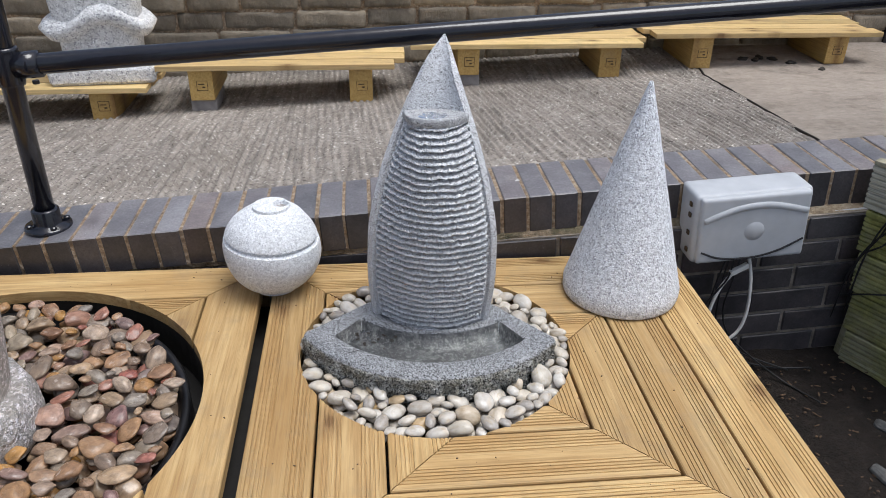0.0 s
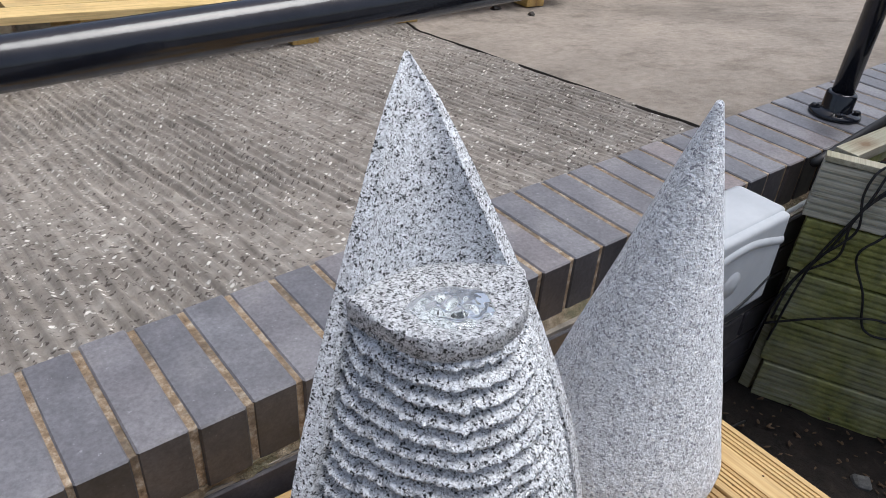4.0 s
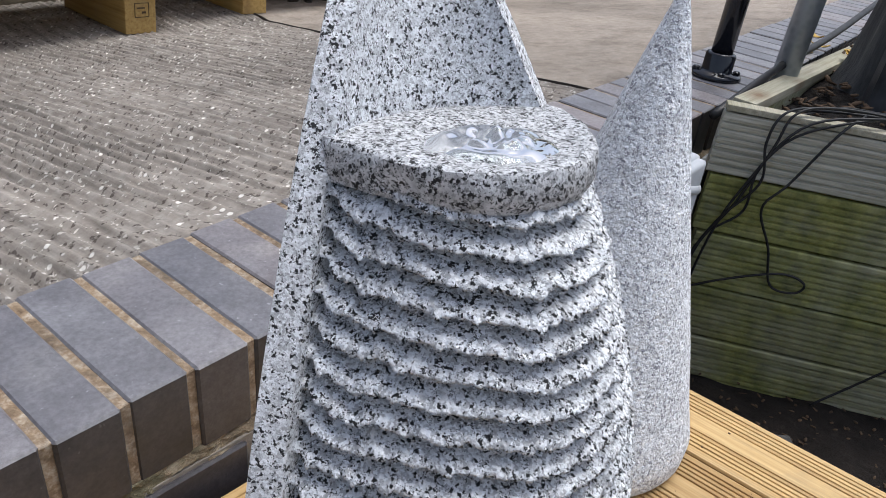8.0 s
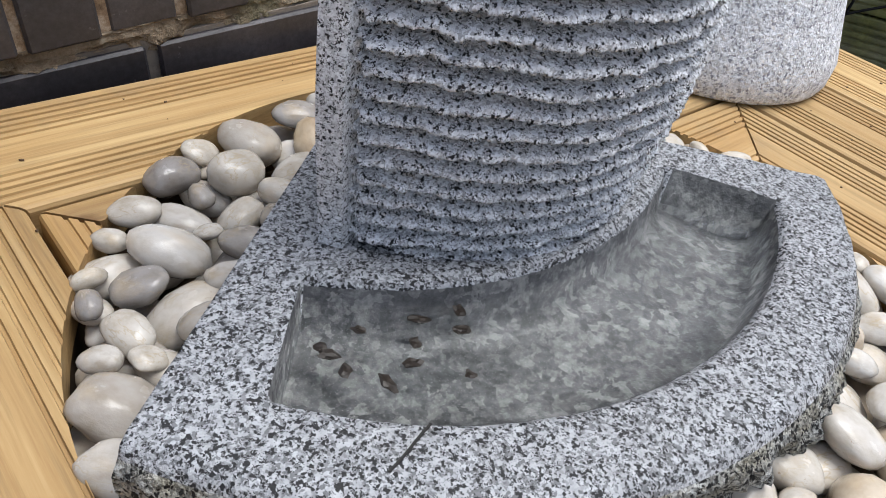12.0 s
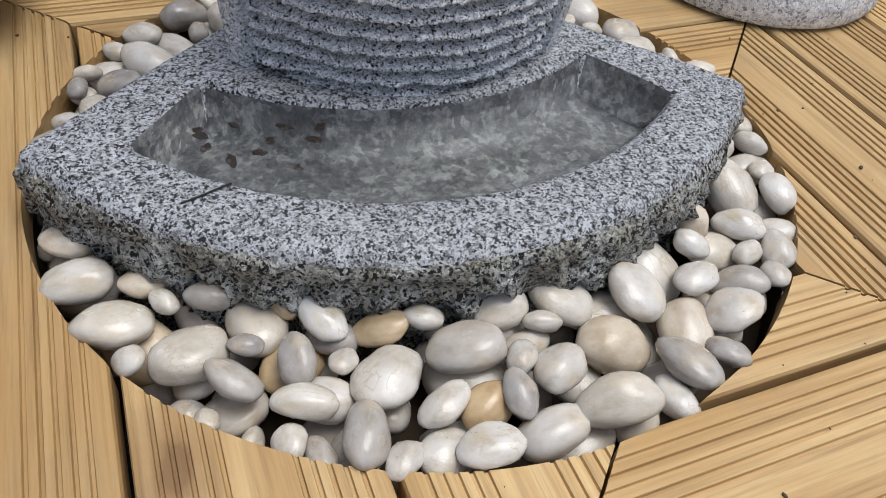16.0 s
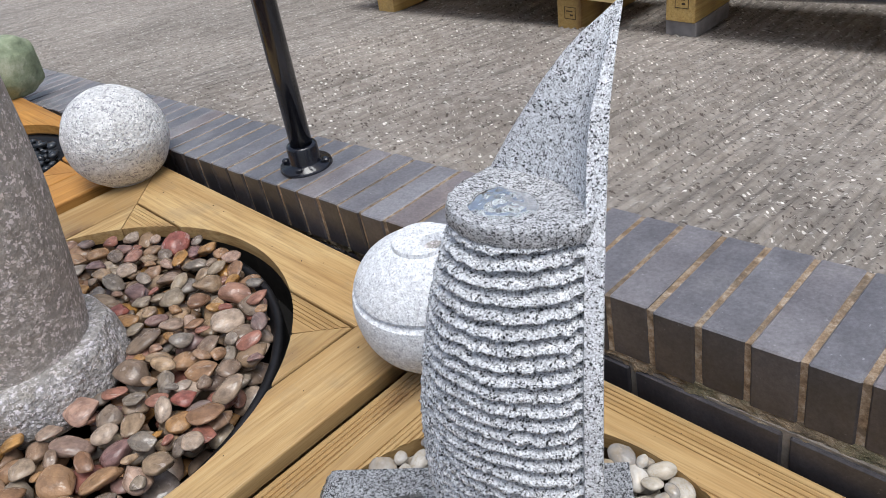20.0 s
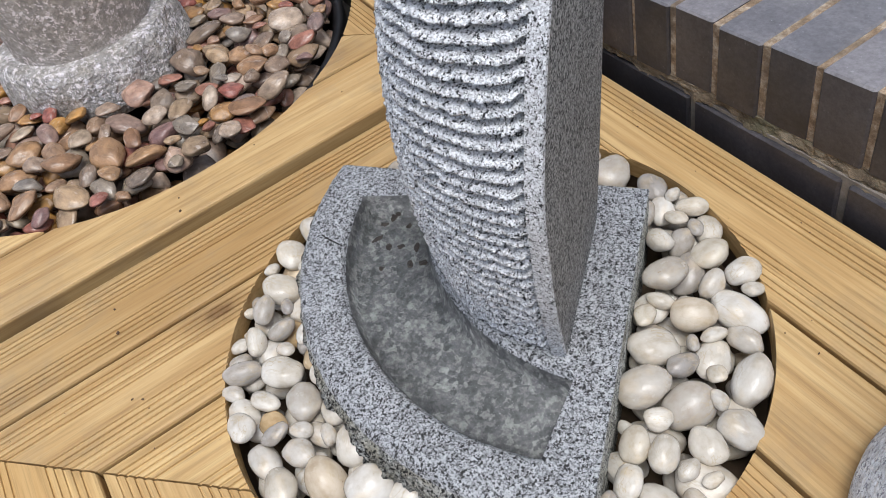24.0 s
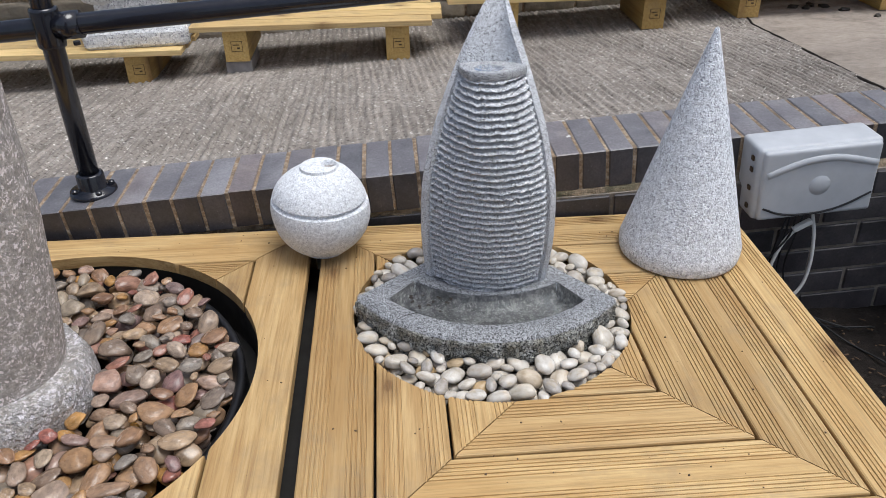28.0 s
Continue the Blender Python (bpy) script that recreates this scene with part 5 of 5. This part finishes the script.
# ---- electrical box and its cables ----
bx = empty("outdoor_socket_box", pose(0.80, 0.382, 0.116, 0, -4, 0), "weathered grey plastic weatherproof socket box on the brick wall", "socket box")
part("body", block(0.302, 0.105, 0.192, 0.018, (0.010, 0.003, -0.004), 4), GREY_PLASTIC, bx, "", True)
part("lid", block(0.284, 0.03, 0.184, 0.012, (0.010, -0.048, -0.004), 4), GREY_PLASTIC, bx, "", True)
part("ridge", tube([(-0.122, -0.0555, 0.026), (-0.08, -0.0565, 0.042), (-0.03, -0.057, 0.056), (0.03, -0.057, 0.060), (0.08, -0.0565, 0.052), (0.146, -0.0555, 0.034)], 0.0115, 14), GREY_PLASTIC, bx, "raised curved ridge", True)
part("seam", tube([(-0.122, -0.063, -0.062), (-0.07, -0.0645, -0.083), (0.01, -0.065, -0.088), (0.08, -0.0645, -0.075), (0.146, -0.063, -0.045)], 0.0028, 8), BLACK_PLASTIC, bx, "dark rubber seam")
bm = revolve([(0.0, 0.004), (0.009, 0.004), (0.013, 0.003), (0.026, 0.001), (0.028, -0.002)], 32)
bmesh.ops.rotate(bm, verts=bm.verts, matrix=Matrix.Rotation(radians(90), 3, 'X'))
bmesh.ops.translate(bm, verts=bm.verts, vec=(0.012, -0.0625, -0.012))
part("button", bm, GREY_PLASTIC, bx, "round centre boss", True)
for z in (0.06, 0.03, -0.02, -0.07):
    part("side_screw", block(0.004, 0.012, 0.012, 0.001, (-0.144, -0.02, z)), INK, bx)
tagged(part("white_cable", tube([(0.835, 0.36, 0.02), (0.85, 0.345, -0.05), (0.856, 0.335, -0.14), (0.842, 0.33, -0.21), (0.80, 0.33, -0.245), (0.76, 0.335, -0.215), (0.752, 0.34, -0.15), (0.77, 0.345, -0.08), (0.80, 0.35, -0.035)], 0.0046, 10), CABLE_WHITE, None, "", True), "white cable looping below the socket box", "cable")
for k, pts in enumerate((
        [(0.80, 0.36, 0.02), (0.785, 0.345, -0.05), (0.74, 0.34, -0.12), (0.72, 0.34, -0.2), (0.735, 0.34, -0.29)],
        [(0.79, 0.365, 0.02), (0.775, 0.35, -0.08), (0.78, 0.345, -0.2), (0.81, 0.34, -0.29), (0.94, 0.32, -0.333), (1.07, 0.30, -0.33)],
        [(0.785, 0.365, 0.02), (0.76, 0.35, -0.06), (0.755, 0.35, -0.14), (0.79, 0.345, -0.23), (0.88, 0.34, -0.30), (1.0, 0.30, -0.334)],
        [(0.82, 0.36, 0.02), (0.80, 0.345, -0.06), (0.79, 0.34, -0.15), (0.83, 0.335, -0.24), (0.95, 0.27, -0.33), (1.02, 0.16, -0.335)])):
    tagged(part("black_cable", tube(pts, 0.0026, 8), CABLE_BLACK, None, "", True), "thin black cable hanging below the socket box", "cable", "hanging cables")
tagged(part("cable_connector", block(0.05, 0.014, 0.014, 0.003), CABLE_WHITE), "pale plastic cable connector", "connector").matrix_basis = pose(0.812, 0.345, -0.022, 0, -30, 0)
tagged(part("conduit", tube([(0.955, 0.43, 0.085), (1.15, 0.43, 0.10), (1.4, 0.43, 0.12)], 0.010, 10), GREY_PLASTIC, None, "", True), "grey plastic conduit along the brick wall", "conduit")

# ---- planter of old decking ----
PM = pose(1.140, 0.381, 0, 0, -4.5, 28)
planter = empty("timber_planter", PM, "weathered green decking-board planter box filled with bark", "planter")
PTOP, PLEN = 0.271, 1.25


def old_board(length, width):
    """A grooved deck board on edge, along local y."""
    bm = bmesh.new()
    n = 7
    prof = [(0.0, 0.003), (0.003, 0.0)]
    for k in range(n):
        p = 0.010 + k * (width - 0.02) / n
        g = (width - 0.02) / n
        prof += [(p + g * 0.3, 0.0), (p + g * 0.38, 0.0065), (p + g * 0.70, 0.0065), (p + g * 0.80, 0.0)]
    prof += [(width - 0.003, 0.0), (width, 0.003)]
    a = [bm.verts.new((d, 0, z)) for z, d in prof]
    b = [bm.verts.new((d, -length, z)) for z, d in prof]
    a2 = [bm.verts.new((0.026, 0, 0)), bm.verts.new((0.026, 0, width))]
    b2 = [bm.verts.new((0.026, -length, 0)), bm.verts.new((0.026, -length, width))]
    for i in range(len(a) - 1):
        bm.faces.new((a[i], a[i + 1], b[i + 1], b[i]))
    bm.faces.new((a2[0], *a, a2[1]))
    bm.faces.new((b2[0], *b, b2[1]))
    bm.faces.new((a[-1], a2[1], b2[1], b[-1]))
    bm.faces.new((a[0], a2[0], b2[0], b[0]))
    bmesh.ops.recalc_face_normals(bm, faces=bm.faces)
    return bm


for k in range(5):
    ob = part("side_board", old_board(PLEN, 0.120), OLD_WOOD if k else OLD_GREY, planter)
    ob.matrix_basis = pose(0.002 * (k % 2), -0.011 * k, PTOP - 0.010 - (k + 1) * 0.1255)
part("cap_rail", block(0.028, PLEN, 0.012, 0.003, (0.013, -PLEN / 2, PTOP - 0.006)), OLD_CAP, planter)
ob = part("back_rail", block(1.67, 0.045, 0.022, 0.003, (0.875, -0.012, PTOP - 0.010)), OLD_CAP, planter)
ob.matrix_basis = pose(0, 0, 0, 0, 3.8, -26)
ob = part("back_board", block(1.66, 0.026, 0.60, 0.003, (0.880, -0.014, PTOP - 0.324)), OLD_WOOD, planter)
ob.matrix_basis = pose(0, 0, 0, 0, 3.8, -26)
for k in range(4):
    ob = part("end_board", block(0.026, 1.19, 0.120, 0.003, (1.41, -1.23, PTOP - 0.09 - k * 0.1255)), OLD_WOOD, planter)
    ob = part("front_board", block(1.55, 0.026, 0.120, 0.003, (0.775, 0.0, 0.0)), OLD_CAP, planter)
    ob.matrix_basis = pose(0.0, -1.185, PTOP - 0.09 - k * 0.1255, 0, 0, -24.7)
bm = bmesh.new()
for i in range(26):
    for j in range(26):
        bm.verts.new((0.02 + i * 0.055, 0.0 - j * 0.046 + i * 0.055 * -0.46, PTOP - 0.075 + 0.02 * noise.noise((i * 0.4, j * 0.4, 1)) + 0.012 * noise.noise((i * 1.3, j * 1.3, 5))))
bm.verts.ensure_lookup_table()
for i in range(25):
    for j in range(25):
        bm.faces.new([bm.verts[k] for k in (i * 26 + j, (i + 1) * 26 + j, (i + 1) * 26 + j + 1, i * 26 + j + 1)])
part("planter_soil", bm, SOIL, planter, "dark soil")
chips = []
for k in range(900):
    i, j = rng.uniform(0.05, 1.25), rng.uniform(0.02, 1.0)
    chips.append((i, -j - i * 0.46, PTOP - 0.062 + 0.02 * noise.noise((i * 7.3, j * 8.7, 1)), rng.uniform(0.008, 0.024), rng.uniform(0.004, 0.009), rng.uniform(0.002, 0.004), rng.uniform(0, 6.3), rng.uniform(-0.5, 0.5), rng.uniform(-0.5, 0.5)))
chip_shape = stone_mesh("chip", 3, CHIP, 1, 0.3)
ob = joined_stones("bark_chips", chips, [chip_shape], CHIP)
ob.parent = planter
tagged(ob, "loose brown bark chips", "", "", "stuff")

trunk = empty("old_trunk", PM @ pose(0.52, -0.46, PTOP - 0.07, 0, 0, 0), "thick grey weathered tree trunk standing in the planter", "tree trunk")
bm = revolve([(0.13, 0.0), (0.115, 0.06), (0.105, 0.2), (0.10, 0.45), (0.105, 0.75), (0.095, 1.1), (0.0, 1.1)], 48)
for v in bm.verts:
    v.co += Vector((v.co.x, v.co.y, 0)) * (0.25 * noise.noise(Vector((v.co.x * 9, v.co.y * 9, v.co.z * 1.6))) + 0.08 * noise.noise(Vector((v.co.x * 30, v.co.y * 30, v.co.z * 5))))
part("trunk", bm, BARK, trunk, "", True)
bm = rough_block(0.05, 0.12, 1.0, 0.008, 0.008, 4, 9, 5, (-0.15, 0.05, 0.45))
part("stake", bm, BLACK_WRAP, trunk, "dark slate stake leaning on the trunk")
tagged(part("scaffold_pole", tube([(1.535, 0.400, 0.16), (1.615, 0.405, 1.3)], 0.028, 24, 1), GALV, None, "", True), "galvanised steel pole standing by the planter", "pole")
for k, pts in enumerate((
        [(0.05, -0.35, 0.30), (0.03, -0.2, 0.305), (0.0, -0.12, 0.29), (-0.012, -0.10, 0.22), (-0.012, -0.07, 0.10), (-0.014, -0.03, 0.0), (-0.015, -0.02, -0.1)],
        [(0.20, -0.45, 0.27), (0.03, -0.30, 0.305), (-0.008, -0.15, 0.28), (-0.012, -0.09, 0.18), (-0.012, -0.09, 0.09), (-0.012, -0.05, 0.04)],
        [(0.02, -0.24, 0.303), (-0.01, -0.2, 0.27), (-0.014, -0.15, 0.16), (-0.014, -0.12, 0.10), (-0.012, -0.16, 0.02), (-0.014, -0.19, -0.06), (-0.016, -0.24, -0.065), (-0.016, -0.25, -0.04), (-0.014, -0.2, -0.03), (-0.014, -0.1, -0.07), (-0.014, -0.01, -0.12)],
        [(0.10, -0.30, 0.29), (0.03, -0.17, 0.30), (-0.004, -0.10, 0.288), (-0.012, -0.085, 0.23), (-0.013, -0.10, 0.15), (-0.014, -0.05, 0.06), (-0.015, -0.015, -0.05), (-0.016, 0.0, -0.2)],
        [(0.30, -0.52, 0.25), (0.12, -0.40, 0.292), (0.02, -0.27, 0.303), (-0.010, -0.13, 0.25), (-0.013, -0.075, 0.14), (-0.014, -0.045, 0.02), (-0.015, -0.03, -0.16)],
        [(0.08, -0.1, 0.26), (0.1, -0.25, 0.285), (0.05, -0.36, 0.30), (0.12, -0.42, 0.28), (0.22, -0.36, 0.26)],
        [(0.10, -0.15, 0.255), (0.16, -0.25, 0.27), (0.10, -0.33, 0.285), (0.06, -0.22, 0.29), (0.12, -0.14, 0.26)],
        [(-0.014, -0.75, 0.05), (-0.014, -0.62, -0.06), (-0.016, -0.5, -0.17), (-0.02, -0.42, -0.26), (-0.03, -0.36, -0.32)])):
    ob = part("black_cable", tube(pts, 0.0026, 8), CABLE_BLACK, None, "", True)
    ob.matrix_basis = PM @ pose(0, 0, -0.013)
    tagged(ob, "loose black cable lying over the planter", "cable", "planter cables")
tagged(part("armoured_cable", tube([(1.15, 0.40, 0.235), (1.5, 0.405, 0.29), (1.9, 0.41, 0.33), (2.4, 0.42, 0.40)], 0.009, 10), CABLE_BLACK, None, "", True), "thick black cable along the coping", "cable")
for k, (lx, ly, an) in enumerate(((1.95, 0.47, 20), (1.98, 0.455, 110), (2.02, 0.48, 70))):
    bm = bmesh.new()
    bmesh.ops.create_icosphere(bm, subdivisions=3, radius=1)
    for v in bm.verts:
        v.co = Vector((v.co.x * 0.030, v.co.y * 0.017 * (1 - 0.5 * abs(v.co.x)), v.co.z * 0.0008 + 0.012 * v.co.x * v.co.x + 0.004 * noise.noise(v.co * 2 + Vector((k, 0, 0)))))
    ob = part("dead_leaf", bm, LEAF, None, "", True)
    ob.matrix_basis = pose(lx, ly, cope_z(lx) + 0.014 * k + 0.002, 0, -8, an)
    tagged(ob, "curled dry yellow leaf on the brick coping", "leaf", "dead leaves on the coping")
for k, (lx, ly) in enumerate(((1.66, 2.20), (1.71, 2.18), (1.75, 2.22), (1.80, 2.19), (1.86, 2.12), (1.95, 2.00))):
    bm = bmesh.new()
    bmesh.ops.create_icosphere(bm, subdivisions=2, radius=1)
    for v in bm.verts:
        v.co = Vector((v.co.x * 0.026, v.co.y * 0.015, v.co.z * 0.010)) * (1 + 0.6 * noise.noise(v.co * 1.7 + Vector((k * 3, 1, 0))))
    ob = part("dead_leaf", bm, ALGAE_DEBRIS)
    ob.matrix_basis = pose(lx, ly, yard_z(lx, ly) + 0.004, 0, 0, 47 * k)
    tagged(ob, "dark crumpled leaf on the concrete under a bench", "leaf", "dead leaves on the yard")
for k, (lx, ly, lz) in enumerate(((1.93, 0.365, 0.292), (1.90, 0.352, 0.288), (2.04, 0.360, 0.300))):
    bm = bmesh.new()
    bmesh.ops.create_icosphere(bm, subdivisions=2, radius=1)
    for v in bm.verts:
        v.co = Vector((v.co.x * 0.024, v.co.y * 0.014, v.co.z * 0.0015 + 0.010 * v.co.x * v.co.x)) * (1 + 0.5 * noise.noise(v.co * 1.7 + Vector((k * 3, 4, 0))))
    ob = part("dead_leaf", bm, LEAF, None, "", True)
    ob.matrix_basis = pose(lx, ly, lz, 25, -15 * k, 61 * k)
    tagged(ob, "curled dry yellow leaf on the planter rail", "leaf", "dead leaves on the planter")
# litter on the soil
for k in range(6):
    bm = rough_block(rng.uniform(0.03, 0.06), rng.uniform(0.02, 0.045), rng.uniform(0.012, 0.025), 0.005, 0.01, 3, 18, k + 10)
    ob = part("broken_stone", bm, BARK)
    ob.matrix_basis = pose(rng.uniform(0.78, 1.2), rng.uniform(-0.3, 0.32), -0.336, rng.uniform(-10, 10), rng.uniform(-10, 10), rng.uniform(0, 180))
    tagged(ob, "broken grey stone lying on the soil", "stone", "stones on the soil")
bits = [(rng.uniform(0.7, 1.9), rng.uniform(-0.9, 0.36), -0.338, rng.uniform(0.003, 0.011), rng.uniform(0.002, 0.005), rng.uniform(0.001, 0.002), rng.uniform(0, 6.3), rng.uniform(-0.3, 0.3), rng.uniform(-0.3, 0.3)) for _ in range(1100)]
tagged(joined_stones("bark_litter", bits, [chip_shape], CHIP), "brown leaf and bark litter scattered on the soil", "litter", "", "stuff")

# ---- beyond the coloured pebble bed ----
bm = bmesh.new()
bmesh.ops.create_icosphere(bm, subdivisions=4, radius=1)
for v in bm.verts:
    p = v.co.copy()
    v.co = Vector([math.copysign(abs(c) ** 0.7, c) for c in p]) * (1 + 0.10 * noise.noise(p * 2.2))
bmesh.ops.scale(bm, verts=bm.verts, vec=(0.085, 0.10, 0.10))
ob = part("green_boulder", bm, GREEN_ROCK, None, "", True)
ob.matrix_basis = pose(-2.47, 0.42, 0.085, 0, 0, 20)
tagged(ob, "squarish mottled green boulder beside the coping", "boulder")
bowl = empty("black_bowl", pose(-2.98, -0.57, -0.05) @ Matrix.Scale(0.8, 4), "shallow black bowl filled with white stones", "bowl")
part("bowl", revolve([(0.0, 0.0), (0.12, 0.0), (0.17, 0.03), (0.19, 0.075), (0.185, 0.08), (0.178, 0.075), (0.15, 0.04), (0.0, 0.03)], 48), BLACK_PLASTIC, bowl, "", True)
bstones = [stone_mesh("pale_lump", k, GRANITE_WHITE, 2, 0.35) for k in range(3)]
for k in range(22):
    piece("white_stone", bstones[k % 3], stone_pose((rng.uniform(-0.1, 0.1), rng.uniform(-0.1, 0.1), 0.07 + rng.uniform(0, 0.03), rng.uniform(0.03, 0.05), 0.03, 0.03, rng.uniform(0, 6), 0, 0)), bowl)
plat = empty("raised_timber_platform", pose(-3.35, 0.35, 0, 0, 0, 0), "pale pine boarded platform standing beside the deck", "platform")
for k in range(3):
    part("platform_board", block(0.60, 0.135, 0.03, 0.003, (-0.05, -0.15 + k * 0.14, 0.115)), BENCH_WOOD, plat)
for px in (-0.28, 0.16):
    part("bearer", block(0.06, 0.42, 0.47, 0.003, (px, 0.0, -0.137)), LEG_WOOD, plat)

# ---- pebbles ----
white_shapes = [stone_mesh("pebble", k + 1, WHITE_PEBBLE, 3, 0.22, 0) for k in range(10)]
inv_f = FM.inverted()


def in_white(x, y, b):
    if math.hypot(x - HOLE[0], y - HOLE[1]) > HOLE[2] - b * 0.88:
        return False
    p = inv_f @ Vector((x, y, 0))
    r, th = math.hypot(p.x, p.y), math.atan2(p.x, -p.y)
    if abs(th) < radians(45):
        return r > basin_outer(th) + b * 0.7 - 0.010
    d = min(abs(p.x * S - p.y * S), abs(p.x * S + p.y * S))
    near = p.y < 0.0 and r < 0.39
    return d > b * 0.8 if near else r > b * 0.8


stones = pack(rng, 9000, in_white, (HOLE[0] - 0.3, HOLE[0] + 0.3, HOLE[1] - 0.3, HOLE[1] + 0.3), -0.052, (0.0180, 0.0300), 0.003, 14, 0.001, (0.46, 0.66), 0.56)
stones.sort(key=lambda s: -s[2])
for i, s in enumerate(stones[:300]):
    ob = new("pebble", white_shapes[i % 10])
    ob.matrix_basis = stone_pose(s)
    tagged(ob, "smooth creamy white pebble in the round bed", "pebble", "white pebbles round the fountain")
if len(stones) > 300:
    tagged(joined_stones("buried_pebbles", stones[300:], white_shapes, WHITE_PEBBLE), "creamy white pebbles lying deeper in the bed", "pebbles", "", "stuff")

mixed_shapes = [stone_mesh("mixed_pebble", k + 20, MIXED_SINGLE, 3, 0.24, 5) for k in range(8)]


def in_left(x, y, b):
    return math.hypot(x - TRAY[0], y - TRAY[1]) < 0.425 - b * 0.8 and math.hypot(x + 0.968, y + 0.134) > 0.165 + b * 0.6


stones = pack(rng, 4000, in_left, (TRAY[0] - 0.43, TRAY[0] + 0.43, TRAY[1] - 0.43, TRAY[1] + 0.43), -0.09, (0.021, 0.035), 0.005, 10, -0.008, (0.3, 0.52), 0.58)
stones.sort(key=lambda s: -s[2])
for i, s in enumerate(stones[:300]):
    ob = new("mixed_pebble", mixed_shapes[i % 8])
    ob.matrix_basis = stone_pose(s)
    tagged(ob, "wet polished red, brown or grey pebble in the tray", "pebble", "coloured pebbles round the pillar")
tagged(joined_stones("mixed_pebbles", stones[300:], mixed_shapes, MIXED_PEBBLE), "wet polished red, brown and grey pebbles lying deeper", "pebbles", "", "stuff")
black_shapes = [stone_mesh("black_pebble", k + 40, BLACK_PEBBLE, 1, 0.15) for k in range(5)]
for fx, fy, fr in HOLES_FAR:
    st = pack(rng, 420, lambda x, y, b: math.hypot(x - fx, y - fy) < fr - 0.035 - b, (fx - fr, fx + fr, fy - fr, fy + fr), -0.075, (0.016, 0.028), 0.006, 10, -0.015, (0.3, 0.5))
    tagged(joined_stones("black_pebbles", st, black_shapes, BLACK_PEBBLE), "polished black pebbles in a round tray", "pebbles", "", "stuff")

# dead leaves in the basin water
for k in range(11):
    bm = bmesh.new()
    bmesh.ops.create_icosphere(bm, subdivisions=2, radius=1)
    bmesh.ops.scale(bm, verts=bm.verts, vec=(0.0055 * rng.uniform(0.5, 1.3), 0.0035, 0.0005))
    for v in bm.verts:
        v.co.x *= 1 + 0.9 * noise.noise(v.co * 260 + Vector((k, 3, 0)))
        v.co.y *= 1 + 0.9 * noise.noise(v.co * 260 + Vector((7, k, 0)))
        v.co.z += 0.0012 * noise.noise(v.co * 300 + Vector((k, 0, 0)))
    th, r = radians(rng.uniform(-34, -16)), rng.uniform(0.260, 0.31)
    ob = part("leaf_debris", bm, ALGAE_DEBRIS)
    ob.matrix_basis = FM @ pose(r * math.sin(th), -r * math.cos(th), 0.0358, 0, 0, rng.uniform(0, 180))
    tagged(ob, "dark rotting leaf scrap lying in the basin", "leaf", "leaf scraps in the basin")

# crumbs of dirt on the boards
crumb_shape = stone_mesh("crumb", 5, CHIP, 1, 0.3)
crumbs = []
while len(crumbs) < 260:
    x, y = rng.uniform(-1.46, 0.63), rng.uniform(-0.62, 0.395)
    if math.hypot(x - HOLE[0], y - HOLE[1]) < HOLE[2] + 0.006 or math.hypot(x - HOLE_L[0], y - HOLE_L[1]) < HOLE_L[2] + 0.006 or -0.44 < x < -0.398:
        continue
    a = 0.0007 + 0.0022 * rng.random() ** 3
    crumbs.append((x, y, a * 0.3, a, a * rng.uniform(0.4, 0.9), a * 0.5, rng.uniform(0, 6.3), 0, 0))
tagged(joined_stones("dirt_crumbs", crumbs, [crumb_shape], CHIP), "dark crumbs of dirt scattered on the boards", "dirt", "", "stuff")

# bird dropping on the coping
bm = bmesh.new()
for k in range(9):
    an, d = rng.uniform(0, 6.3), 0.0 if k == 0 else rng.uniform(0.002, 0.008)
    a = 0.0045 if k == 0 else rng.uniform(0.0012, 0.003)
    bmesh.ops.create_icosphere(bm, subdivisions=2, radius=1, matrix=Matrix.Translation((d * math.cos(an), d * math.sin(an), 0.0003)) @ Matrix.Rotation(an, 4, 'Z') @ Matrix.Diagonal((a * 1.4, a, 0.0007, 1)))
ob = part("bird_dropping", bm, CABLE_WHITE)
ob.matrix_basis = Matrix.Translation((0.238, 0.545, cope_z(0.238) + 0.0006)) @ Matrix.Rotation(-cope_tilt(0.238), 4, 'Y')
tagged(ob, "small white bird dropping dried on the coping", "dropping")
